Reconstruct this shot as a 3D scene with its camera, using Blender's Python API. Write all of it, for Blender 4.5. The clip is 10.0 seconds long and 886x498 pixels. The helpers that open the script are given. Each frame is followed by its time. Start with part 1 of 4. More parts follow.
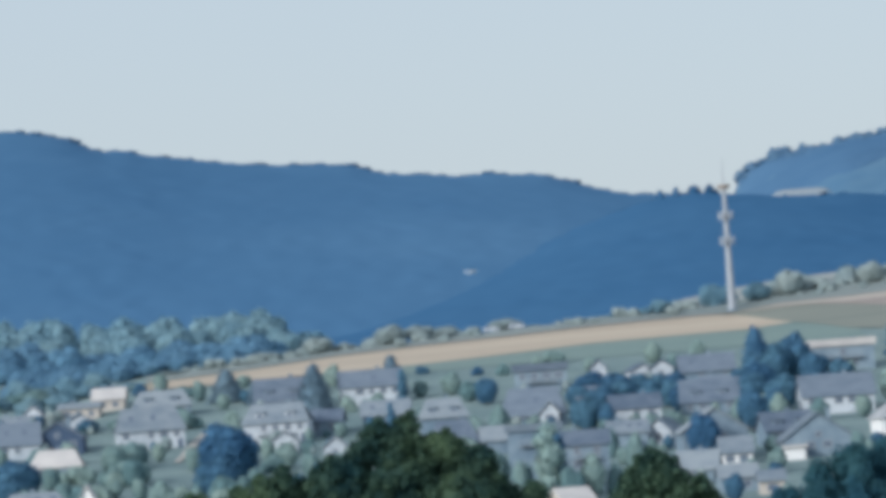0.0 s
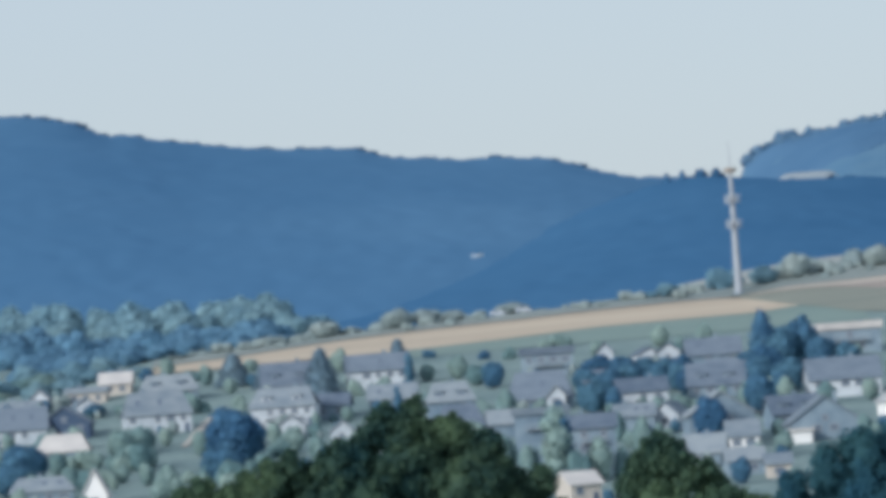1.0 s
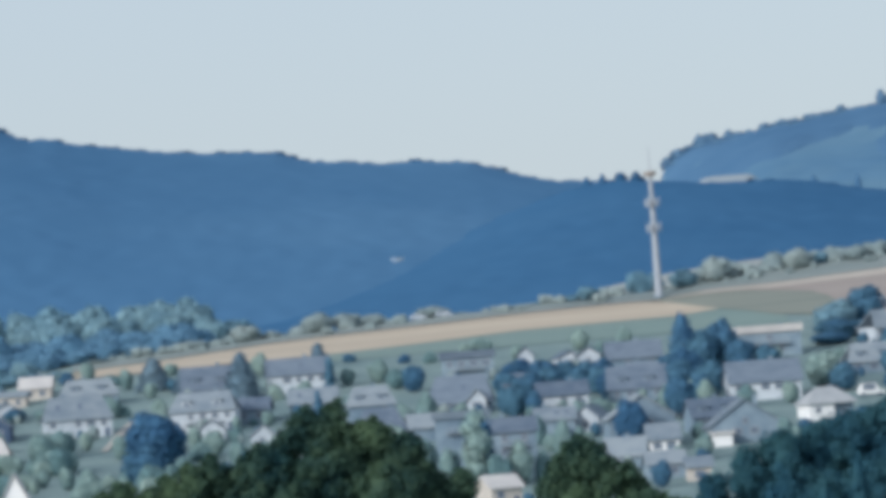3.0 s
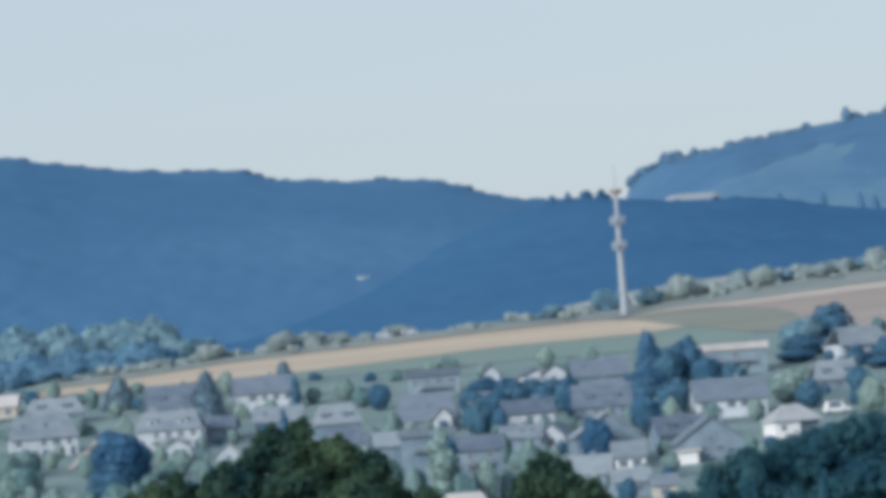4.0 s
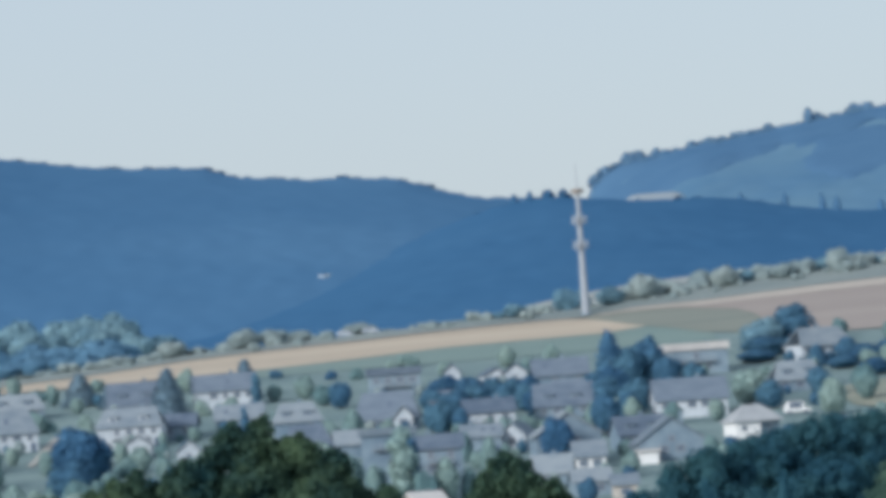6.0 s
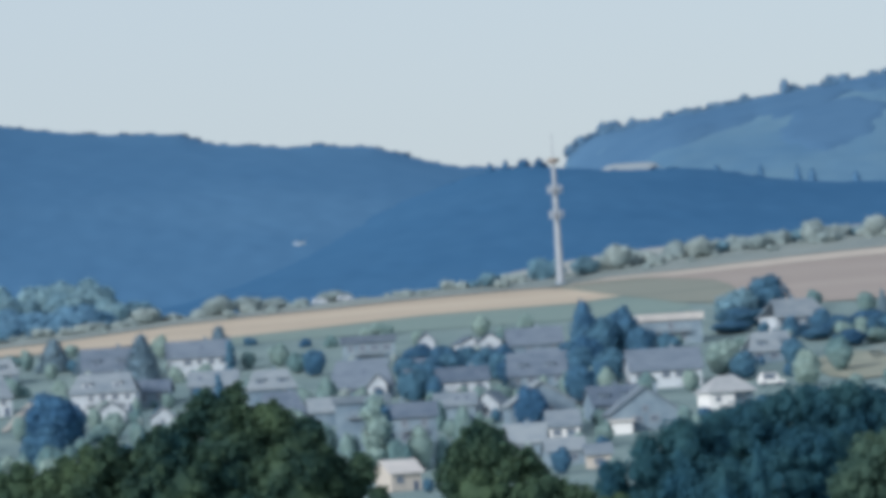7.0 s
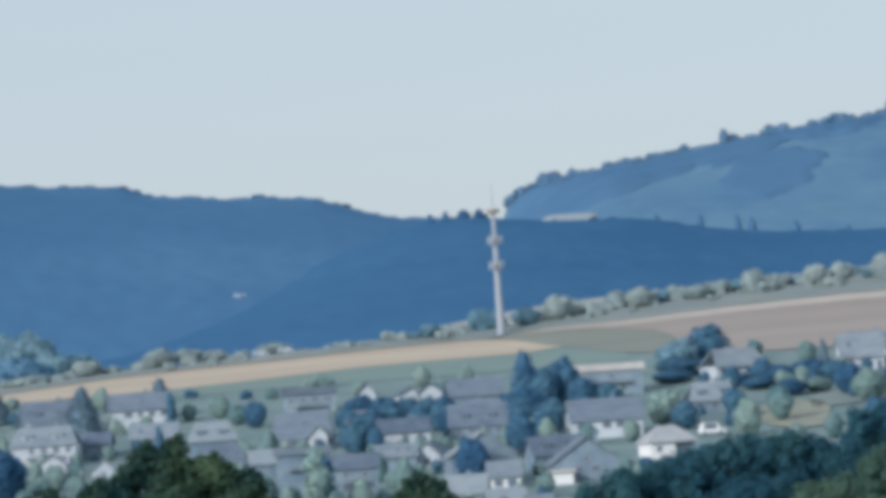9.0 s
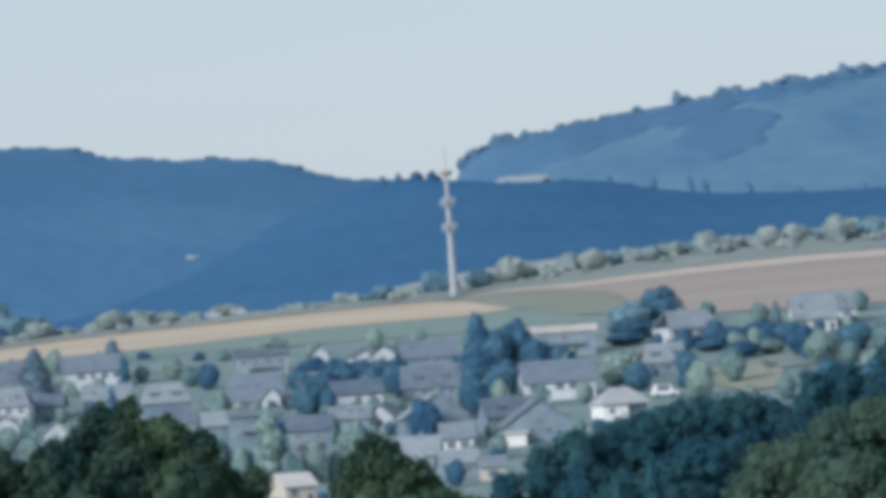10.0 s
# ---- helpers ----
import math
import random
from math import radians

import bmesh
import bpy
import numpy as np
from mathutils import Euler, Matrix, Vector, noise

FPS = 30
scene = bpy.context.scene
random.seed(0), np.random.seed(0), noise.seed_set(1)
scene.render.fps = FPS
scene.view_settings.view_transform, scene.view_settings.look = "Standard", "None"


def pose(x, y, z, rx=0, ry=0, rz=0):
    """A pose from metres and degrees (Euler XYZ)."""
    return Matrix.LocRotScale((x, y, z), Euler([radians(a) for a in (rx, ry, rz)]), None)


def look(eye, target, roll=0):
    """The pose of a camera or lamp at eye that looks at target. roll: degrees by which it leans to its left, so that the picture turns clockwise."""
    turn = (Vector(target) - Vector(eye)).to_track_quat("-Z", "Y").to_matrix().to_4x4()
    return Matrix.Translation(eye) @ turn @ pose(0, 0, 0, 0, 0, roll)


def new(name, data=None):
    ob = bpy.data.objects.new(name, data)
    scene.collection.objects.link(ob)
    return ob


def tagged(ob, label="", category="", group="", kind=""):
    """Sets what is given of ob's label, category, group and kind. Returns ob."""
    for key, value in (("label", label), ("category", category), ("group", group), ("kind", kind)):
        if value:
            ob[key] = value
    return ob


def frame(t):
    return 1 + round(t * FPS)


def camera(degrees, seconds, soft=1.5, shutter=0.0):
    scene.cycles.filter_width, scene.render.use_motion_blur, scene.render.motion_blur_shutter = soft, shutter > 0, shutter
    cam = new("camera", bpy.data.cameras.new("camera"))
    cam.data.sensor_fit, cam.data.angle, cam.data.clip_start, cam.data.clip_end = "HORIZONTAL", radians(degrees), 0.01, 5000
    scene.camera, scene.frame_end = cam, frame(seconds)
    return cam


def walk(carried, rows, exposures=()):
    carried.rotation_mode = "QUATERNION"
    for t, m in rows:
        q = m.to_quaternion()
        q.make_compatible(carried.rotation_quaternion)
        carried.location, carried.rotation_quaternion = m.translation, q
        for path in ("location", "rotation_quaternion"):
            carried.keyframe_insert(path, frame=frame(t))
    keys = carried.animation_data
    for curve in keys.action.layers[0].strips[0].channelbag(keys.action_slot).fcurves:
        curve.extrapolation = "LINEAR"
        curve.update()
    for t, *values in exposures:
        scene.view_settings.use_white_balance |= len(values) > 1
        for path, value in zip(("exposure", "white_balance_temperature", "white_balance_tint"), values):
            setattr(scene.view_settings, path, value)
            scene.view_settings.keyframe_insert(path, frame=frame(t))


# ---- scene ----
# The camera turns on its stand at an upper window; a long lens.
EYE = 25.0
cam = camera(8.966, 10.0, soft=5.8)
ROWS = [  # seconds, yaw, pitch, roll
    (0.0, 1.1921, 2.0351, -4.0731), (0.5, 1.2825, 1.8614, -4.1562), (1.0, 1.27, 1.8761, -4.1529),
    (1.5, 1.1231, 1.8208, -4.1721), (2.0, 0.7759, 1.926, -4.1795), (2.5, 0.6273, 1.8032, -4.2181),
    (4.0, 0.0983, 2.0134, -4.3719), (4.5, 0.0, 1.83, -4.35), (5.0, -0.1385, 1.7487, -4.397),
    (5.2, -0.1133, 1.7784, -4.39), (6.3, -0.3487, 1.998, -4.03), (6.5, -0.3502, 1.8662, -4.0196),
    (7.0, -0.519, 1.6365, -3.6332), (7.5, -1.0339, 1.7036, -3.6948), (8.0, -1.0665, 1.5678, -3.603),
    (8.5, -1.1892, 2.0054, -3.8856), (9.0, -1.1584, 2.1141, -3.9233), (9.5, -1.3221, 1.8402, -3.9601),
    (10.0, -1.6083, 1.6943, -3.909),
]
walk(cam, [(t, pose(0, 0, EYE, 90 + pitch, 0, yaw) @ pose(0, 0, 0, 0, 0, roll)) for t, yaw, pitch, roll in ROWS],
     exposures=[(0.0, 0.2)])

# ---- light ----
SUN_ELEV, SUN_AZ = radians(24), radians(-136)  # azimuth from +y towards +x: behind the left shoulder
world = bpy.data.worlds.new("world")
scene.world = world
world.use_nodes = True
wn = world.node_tree
sky = wn.nodes.new("ShaderNodeTexSky")
sky.sky_type = "NISHITA"
sky.sun_disc = False
sky.sun_elevation, sky.sun_rotation = SUN_ELEV, SUN_AZ
sky.altitude, sky.air_density, sky.dust_density, sky.ozone_density = 200, 1.0, 1.2, 1.5
veil = wn.nodes.new("ShaderNodeMixRGB")  # a thin, even layer of high summer haze over the clear sky
veil.inputs["Fac"].default_value, veil.inputs["Color2"].default_value = 0.7, (4.82, 5.62, 6.68, 1)
wn.links.new(sky.outputs["Color"], veil.inputs["Color1"])
wn.links.new(veil.outputs["Color"], wn.nodes["Background"].inputs["Color"])
wn.nodes["Background"].inputs["Strength"].default_value = 0.1
sun = new("sun", bpy.data.lights.new("sun", "SUN"))
sun.data.energy, sun.data.angle, sun.data.color = 2.65, radians(16), (1.0, 0.98, 0.955)
toward = Vector((math.sin(SUN_AZ) * math.cos(SUN_ELEV), math.cos(SUN_AZ) * math.cos(SUN_ELEV), math.sin(SUN_ELEV)))
sun.matrix_world = look(toward * 300, (0, 0, 0))


# ---- materials ----
def material(name, low, high, scale=1.0, rough=0.9, bump=0.3, fine=8.0, per_object=0.0, per_island=0.0, stretch=(1, 1, 1), spec=0.2, thin=0.0):
    """Colour between low and high by coarse and fine noise in metres, with relief."""
    m = bpy.data.materials.new(name)
    m.use_nodes = True
    nt = m.node_tree
    bsdf = nt.nodes["Principled BSDF"]
    bsdf.inputs["Roughness"].default_value = rough
    bsdf.inputs["Specular IOR Level"].default_value = spec
    geo = nt.nodes.new("ShaderNodeNewGeometry")
    mp = nt.nodes.new("ShaderNodeMapping")
    mp.inputs["Scale"].default_value = stretch
    nt.links.new(geo.outputs["Position"], mp.inputs["Vector"])
    a = nt.nodes.new("ShaderNodeTexNoise")
    a.inputs["Scale"].default_value, a.inputs["Detail"].default_value = scale, 4
    b = nt.nodes.new("ShaderNodeTexNoise")
    b.inputs["Scale"].default_value, b.inputs["Detail"].default_value = scale * fine, 3
    for n in (a, b):
        nt.links.new(mp.outputs["Vector"], n.inputs["Vector"])
    mix = nt.nodes.new("ShaderNodeMath")
    mix.operation = "MULTIPLY_ADD"
    nt.links.new(b.outputs["Fac"], mix.inputs[0])
    mix.inputs[1].default_value = 0.45
    sub = nt.nodes.new("ShaderNodeMath")
    sub.operation = "MULTIPLY_ADD"
    nt.links.new(a.outputs["Fac"], sub.inputs[0])
    sub.inputs[1].default_value, sub.inputs[2].default_value = 1.6, -0.5
    nt.links.new(sub.outputs[0], mix.inputs[2])
    last = mix
    for amount, node, socket in ((per_object, "ShaderNodeObjectInfo", "Random"), (per_island, "ShaderNodeNewGeometry", "Random Per Island")):
        if amount:
            inf = nt.nodes.new(node)
            add = nt.nodes.new("ShaderNodeMath")
            add.operation = "MULTIPLY_ADD"
            nt.links.new(inf.outputs[socket], add.inputs[0])
            add.inputs[1].default_value = amount
            off = nt.nodes.new("ShaderNodeMath")
            off.operation = "SUBTRACT"
            nt.links.new(last.outputs[0], off.inputs[0])
            off.inputs[1].default_value = amount / 2
            nt.links.new(off.outputs[0], add.inputs[2])
            last = add
    ramp = nt.nodes.new("ShaderNodeValToRGB")
    ramp.color_ramp.elements[0].position, ramp.color_ramp.elements[1].position = 0.1, 0.9
    ramp.color_ramp.elements[0].color, ramp.color_ramp.elements[1].color = (*low, 1), (*high, 1)
    nt.links.new(last.outputs[0], ramp.inputs["Fac"])
    nt.links.new(ramp.outputs["Color"], bsdf.inputs["Base Color"])
    if thin:  # light that comes through leaves
        glow = nt.nodes.new("ShaderNodeBsdfTranslucent")
        both = nt.nodes.new("ShaderNodeMixShader")
        both.inputs["Fac"].default_value = thin
        nt.links.new(ramp.outputs["Color"], glow.inputs["Color"])
        nt.links.new(bsdf.outputs[0], both.inputs[1])
        nt.links.new(glow.outputs[0], both.inputs[2])
        nt.links.new(both.outputs[0], nt.nodes["Material Output"].inputs["Surface"])
    if bump:
        bp = nt.nodes.new("ShaderNodeBump")
        bp.inputs["Strength"].default_value, bp.inputs["Distance"].default_value = bump, 0.5 / scale / fine
        nt.links.new(b.outputs["Fac"], bp.inputs["Height"])
        nt.links.new(bp.outputs["Normal"], bsdf.inputs["Normal"])
    return m


# Beyond the near trees, distance haze is painted into colours as blue and paleness.
M = {
    "meadow": material("meadow_grass", (0.128, 0.198, 0.213), (0.237, 0.317, 0.307), 0.05, fine=7),
    "stubble": material("stubble_field", (0.415, 0.345, 0.270), (0.546, 0.468, 0.367), 0.03, fine=9, stretch=(0.4, 1.6, 1)),
    "earth": material("pinkish_stubble", (0.301, 0.262, 0.241), (0.388, 0.339, 0.307), 0.02, fine=10, stretch=(0.3, 1.6, 1)),
    "clover": material("clover_field", (0.160, 0.239, 0.232), (0.230, 0.306, 0.278), 0.03, fine=10, stretch=(0.4, 1.5, 1)),
    "greyfield": material("mown_field", (0.20, 0.225, 0.20), (0.26, 0.275, 0.235), 0.03, fine=10, stretch=(0.4, 1.5, 1)),
    "verge": material("dry_verge", (0.27, 0.235, 0.215), (0.36, 0.32, 0.285), 0.05),
    "pasture": material("dry_pasture", (0.26, 0.295, 0.295), (0.38, 0.40, 0.385), 0.03, fine=10),
    "pasture_green": material("grass_slope", (0.19, 0.245, 0.245), (0.29, 0.33, 0.31), 0.05, fine=8),
    "bank": material("grassy_bank", (0.185, 0.230, 0.235), (0.260, 0.300, 0.290), 0.05, fine=9),
    "gravel": material("pale_gravel", (0.40, 0.385, 0.35), (0.50, 0.48, 0.44), 0.3),
    "straw": material("sunburnt_grass", (0.20, 0.235, 0.205), (0.36, 0.36, 0.285), 0.09, fine=6),
    # Far meadow: bluish grey in the base colour imitates the air before it.
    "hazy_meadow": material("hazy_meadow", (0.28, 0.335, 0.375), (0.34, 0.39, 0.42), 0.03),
    "road": material("gravel_road", (0.42, 0.375, 0.33), (0.53, 0.48, 0.42), 0.2),
    # Hill woods: the blue is air haze put into the base colour.
    "far_wood": material("far_hazed_spruce", (0.067, 0.167, 0.299), (0.091, 0.203, 0.340), 0.0032, fine=7, stretch=(1, 0.5, 1), bump=0, per_island=0.2, rough=1, spec=0),
    "spur_wood": material("near_hazed_spruce", (0.044, 0.130, 0.252), (0.058, 0.154, 0.282), 0.004, fine=8, bump=0, per_island=0.2, rough=1, spec=0),
    # The far hill's woods are painted paler still, for thicker haze.
    "hill_wood": material("hazed_mixed_wood", (0.086, 0.189, 0.313), (0.138, 0.250, 0.343), 0.008, fine=4, stretch=(1, 0.35, 1), bump=0, per_island=0.2, rough=1, spec=0),
    "edge_wood": material("hazed_hilltop_wood", (0.076, 0.167, 0.289), (0.093, 0.191, 0.313), 0.01, fine=5, bump=0, per_island=0.15, rough=1, spec=0),
    "hill_crowns": material("hazed_hilltop_foliage", (0.112, 0.226, 0.364), (0.146, 0.265, 0.392), 0.01, fine=5, bump=0, per_island=0.1, rough=1, spec=0),
    # Valley leaves in two copies: haze-blue, then darker with painted forest shade.
    "belt": material("hazed_valley_foliage", (0.150, 0.306, 0.417), (0.253, 0.400, 0.458), 0.04, fine=8, bump=0, per_object=0.4, per_island=0.05, spec=0.1, thin=0.15),
    "deep": material("painted_shade_foliage", (0.128, 0.284, 0.424), (0.182, 0.345, 0.487), 0.02, fine=8, bump=0, per_island=0.05, spec=0.1, thin=0.15),
    # Village and crest leaves: colours lightened and blued to imitate haze.
    "hedge": material("hazed_hedge_foliage", (0.324, 0.421, 0.449), (0.455, 0.535, 0.533), 0.06, fine=10, bump=0, per_object=0.5, per_island=0.05, spec=0.1, thin=0.15),
    "garden": material("hazed_garden_foliage", (0.177, 0.307, 0.332), (0.346, 0.465, 0.440), 0.1, fine=8, bump=0, per_object=0.8, per_island=0.05, spec=0.1, thin=0.15),
    "dark": material("hazed_dark_foliage", (0.061, 0.162, 0.292), (0.103, 0.230, 0.331), 0.1, fine=8, bump=0, per_object=0.7, per_island=0.05, spec=0.1, thin=0.15),
    "conifer": material("hazed_conifer_needles", (0.118, 0.197, 0.271), (0.165, 0.251, 0.311), 0.2, fine=8, bump=0, per_object=0.4, per_island=0.05, spec=0.1, thin=0.15),
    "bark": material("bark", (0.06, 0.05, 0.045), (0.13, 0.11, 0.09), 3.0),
    # Walls, timber and roofs run bluish: some distance haze sits in their colours.
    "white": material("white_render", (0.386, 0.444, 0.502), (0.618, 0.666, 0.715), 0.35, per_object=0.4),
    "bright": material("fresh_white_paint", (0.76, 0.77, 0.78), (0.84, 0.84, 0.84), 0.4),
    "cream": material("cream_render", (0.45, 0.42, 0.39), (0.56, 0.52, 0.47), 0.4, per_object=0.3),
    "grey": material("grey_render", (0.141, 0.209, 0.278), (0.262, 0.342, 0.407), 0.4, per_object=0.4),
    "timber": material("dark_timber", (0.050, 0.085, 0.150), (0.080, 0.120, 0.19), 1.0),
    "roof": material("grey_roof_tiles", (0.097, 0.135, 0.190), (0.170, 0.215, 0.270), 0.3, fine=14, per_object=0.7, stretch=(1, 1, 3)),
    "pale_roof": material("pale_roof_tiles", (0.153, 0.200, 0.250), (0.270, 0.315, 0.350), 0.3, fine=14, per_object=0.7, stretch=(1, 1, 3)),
    "light_roof": material("white_sheet_roof", (0.46, 0.45, 0.45), (0.60, 0.58, 0.56), 0.3, fine=14),
    "frame": material("window_frame", (0.26, 0.29, 0.32), (0.36, 0.39, 0.42), 2.0),
    # Glass is lifted off black, a little haze painted in.
    "glass": material("window_glass", (0.11, 0.15, 0.21), (0.15, 0.19, 0.25), 0.4, rough=0.15, bump=0, spec=0.5),
    "hall_roof": material("pale_cement_roof", (0.315, 0.340, 0.363), (0.410, 0.432, 0.451), 0.4, fine=12),
    "steel": material("painted_mast_steel", (0.30, 0.34, 0.39), (0.40, 0.44, 0.49), 0.5, rough=0.6),
}


# ---- building blocks ----
def piecewise(pairs):
    xs, ys = zip(*pairs)
    return lambda v: np.interp(v, xs, ys)


def box(bm, x0, y0, z0, x1, y1, z1):
    v = [bm.verts.new(p) for p in ((x0, y0, z0), (x1, y0, z0), (x1, y1, z0), (x0, y1, z0), (x0, y0, z1), (x1, y0, z1), (x1, y1, z1), (x0, y1, z1))]
    for f in ((3, 2, 1, 0), (4, 5, 6, 7), (0, 1, 5, 4), (1, 2, 6, 5), (2, 3, 7, 6), (3, 0, 4, 7)):
        bm.faces.new([v[i] for i in f])


def finish(name, bm, mat, smooth=False):
    me = bpy.data.meshes.new(name)
    bm.to_mesh(me)
    bm.free()
    me.materials.append(mat)
    if smooth:
        me.shade_smooth()
    return me


def part(name, bm, mat, parent=None, label="", smooth=False):
    ob = new(name, finish(name, bm, mat, smooth))
    ob.parent = parent
    return tagged(ob, label)


def from_arrays(name, verts, faces, mat, smooth=True):
    me = bpy.data.meshes.new(name)
    me.from_pydata(verts.tolist() if hasattr(verts, "tolist") else verts, [], faces.tolist() if hasattr(faces, "tolist") else faces)
    me.materials.append(mat)
    if smooth:
        me.shade_smooth()
    return new(name, me)


# ---- the lie of the land; bearings are in ten-thousandths of the distance ahead ----
crest_line = piecewise([(-170, 38), (-135, 43), (-114, 48), (-90, 49.3), (-61, 51.7), (-30, 53.2), (0, 54.7), (30, 55.7), (44, 56), (56, 57.6), (104, 61.4), (135, 63.0), (160, 63.2), (300, 66)])
back_line = piecewise([(-1500, 150), (-1000, 160), (-600, 178), (-480, 172), (-300, 165), (0, 190), (200, 224), (296, 238), (400, 250), (700, 266), (1000, 280), (1500, 288)])
left_ridge = piecewise([(-4000, 500), (-1500, 600), (-978, 621), (-918, 614), (-868, 603), (-800, 572), (-770, 574), (-720, 560), (-581, 537), (-491, 526), (-411, 523), (-361, 518), (-303, 498), (-243, 493), (-153, 483), (-113, 485), (-23, 476), (26, 460), (75, 443), (124, 430), (199, 427), (304, 410), (500, 300), (900, 200), (4000, 200)])
spur_ridge = piecewise([(-4000, 60), (-700, 90), (-381, 238), (-195, 315), (-92, 348), (10, 373), (145, 415), (246, 426), (335, 417), (385, 409), (475, 406), (525, 407), (585, 397), (654, 382), (734, 369), (834, 360), (985, 355), (1100, 354), (2000, 300), (4000, 250)])
right_ridge = piecewise([(-4000, 100), (262, 200), (316, 428), (338, 457), (384, 477), (430, 484), (471, 488), (542, 497), (623, 509), (684, 519), (786, 531), (857, 543), (979, 554), (1088, 560), (1500, 590), (4000, 500)])
CANOPY = 3.0


def ease(a):
    a = np.clip(a, 0, 1)
    return a * a * (3 - 2 * a)


def hill(u, y, ridge, foot, top, back):
    a = np.clip((y - foot) / (top - foot), 0, 1)
    broad = sum(ridge(u + d) for d in range(-180, 181, 40)) / 10
    line = broad + (ridge(u) - broad) * a ** 6
    peak = EYE + line * 1e-4 * top - CANOPY
    rise = 0.62 * a + 0.38 * np.sin(a * math.pi / 2)
    fall = ease((back - y) / (back - top))
    return np.where(y < foot, 0.0, np.where(y < top, 70 + (peak - 70) * rise, 70 + (peak - 70) * fall))


def height(x, y):
    x, y = np.asarray(x, float), np.asarray(y, float)
    u = x / np.maximum(y, 200.0) * 1e4
    c = crest_line(x)
    b = EYE + back_line(u) * 0.17
    front = np.interp(y, [-400, 200, 800, 1000, 1160, 1320], [6, 5, 4, 14, 26.9, 43.7])
    low = np.minimum(43.7, 38 + (x + 170) * 0.08)
    front = np.where(y > 1160, 26.9 + (np.where(x < -100, np.minimum(low, 43.7), 43.7) - 26.9) * (np.minimum(y, 1320) - 1160) / 160, front)
    slope = front + (c - front) * np.clip((y - 1320) / 180, 0, 1)
    # the grassy bank along the top of the fields
    rear = c + 1.6 * ease((y - 1500) / 14) + (b - c) * np.clip((y - 1506) / 194, 0, 1)
    z = np.where(y < 1320, front, np.where(y < 1500, slope, rear))
    z = np.where(y > 1700, b + (66 - b) * ease((y - 1700) / 700), z)
    for ridge, foot, top, back in ((left_ridge, 2500, 4000, 4900), (spur_ridge, 2350, 3200, 3900), (right_ridge, 3300, 4600, 5200)):
        z = np.maximum(z, hill(u, y, ridge, foot, top, back))
    # a bare knoll between the spur and the far hill
    knoll = EYE + 414e-4 * 3320 - 8 * ((u - 432) / 62) ** 6 - 14 * ((y - 3320) / 60) ** 2
    return np.where(np.abs(u - 430) < 120, np.maximum(z, knoll), z)


def ground_z(x, y):
    return float(height(x, y))


# ---- ground: one sheet to the hills ----
xs = np.concatenate([np.arange(-2400, -620, 60), np.arange(-620, 620, 8), np.arange(620, 2401, 60)])
ys = np.concatenate([np.arange(-600, 900, 50), np.arange(900, 1490, 10), np.arange(1490, 1530, 3), np.arange(1530, 1720, 10), np.arange(1720, 4960, 20)])
gx, gy = np.meshgrid(xs, ys)
gz = height(gx, gy)
gv = np.stack([gx.ravel(), gy.ravel(), gz.ravel()], 1)
k = np.arange(gx.size).reshape(gx.shape)
gf = np.stack([k[:-1, :-1].ravel(), k[:-1, 1:].ravel(), k[1:, 1:].ravel(), k[1:, :-1].ravel()], 1)
ground = from_arrays("ground", gv, gf, M["meadow"])
far = ((gy[:-1, :-1] > 2350)).ravel()
# Ground under the woods shares the spur's painted haze colour.
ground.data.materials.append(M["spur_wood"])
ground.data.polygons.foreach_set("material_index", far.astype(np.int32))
tagged(ground, "green meadow ground rising to wooded hills", "ground", kind="structure")


def sheet(name, mat, x0, x1, lower, upper, label, lift=0.25):
    """A field: a sheet over the ground between two edges, as ahead distances along x."""
    nx, ny = 60, 16
    v, f = [], []
    for i in range(nx + 1):
        x = x0 + (x1 - x0) * i / nx
        a, b = float(lower(x)), float(upper(x))
        for j in range(ny + 1):
            y = a + (b - a) * j / ny
            v.append((x, y, ground_z(x, y) + lift))
    for i in range(nx):
        for j in range(ny):
            q = i * (ny + 1) + j
            f.append((q, q + ny + 1, q + ny + 2, q + 1))
    return tagged(from_arrays(name, v, f, mat), label, "field", kind="structure")


tan_low = piecewise([(-113, 1490), (-100, 1324), (-80, 1336), (-62, 1352), (-38, 1362), (-14, 1382), (6, 1400), (28, 1402), (46, 1404), (57, 1409)])
tan_top = piecewise([(-112, 1496), (-40, 1498), (-14, 1490), (16, 1492), (38, 1490), (42, 1486), (46, 1470), (50, 1446), (54, 1422), (57, 1410)])
sheet("stubble_field", M["stubble"], -111, 57, tan_low, tan_top, "pale golden stubble field along the slope", 0.2)
sheet("clover_field", M["clover"], -60, 70, piecewise([(-60, 1316), (70, 1330)]), piecewise([(-60, 1354), (-38, 1364), (-14, 1384), (6, 1402), (28, 1404), (46, 1407), (57, 1411), (62, 1394), (70, 1365)]), "green field strip below the stubble", 0.12)
sheet("mown_field", M["greyfield"], 42, 88, piecewise([(42, 1492), (46, 1470), (50, 1443), (54, 1419), (57, 1406), (62, 1390), (68, 1365), (88, 1335)]), piecewise([(42, 1500), (52, 1497), (62, 1484), (72, 1462), (88, 1426)]), "grey-green mown field beside the stubble", 0.2)
sheet("harvested_field", M["earth"], 54, 215, piecewise([(54, 1494), (62, 1478), (72, 1455), (83, 1427), (86, 1345), (92, 1332), (215, 1325)]), piecewise([(54, 1497), (62, 1489), (75, 1481), (100, 1478), (215, 1476)]), "broad pinkish harvested field on the hill", 0.28)
sheet("field_verge", M["verge"], -112, 44, lambda x: tan_top(x) + 0.3, lambda x: tan_top(x) + 4.5, "brown dry grass verge along the field", 0.4)
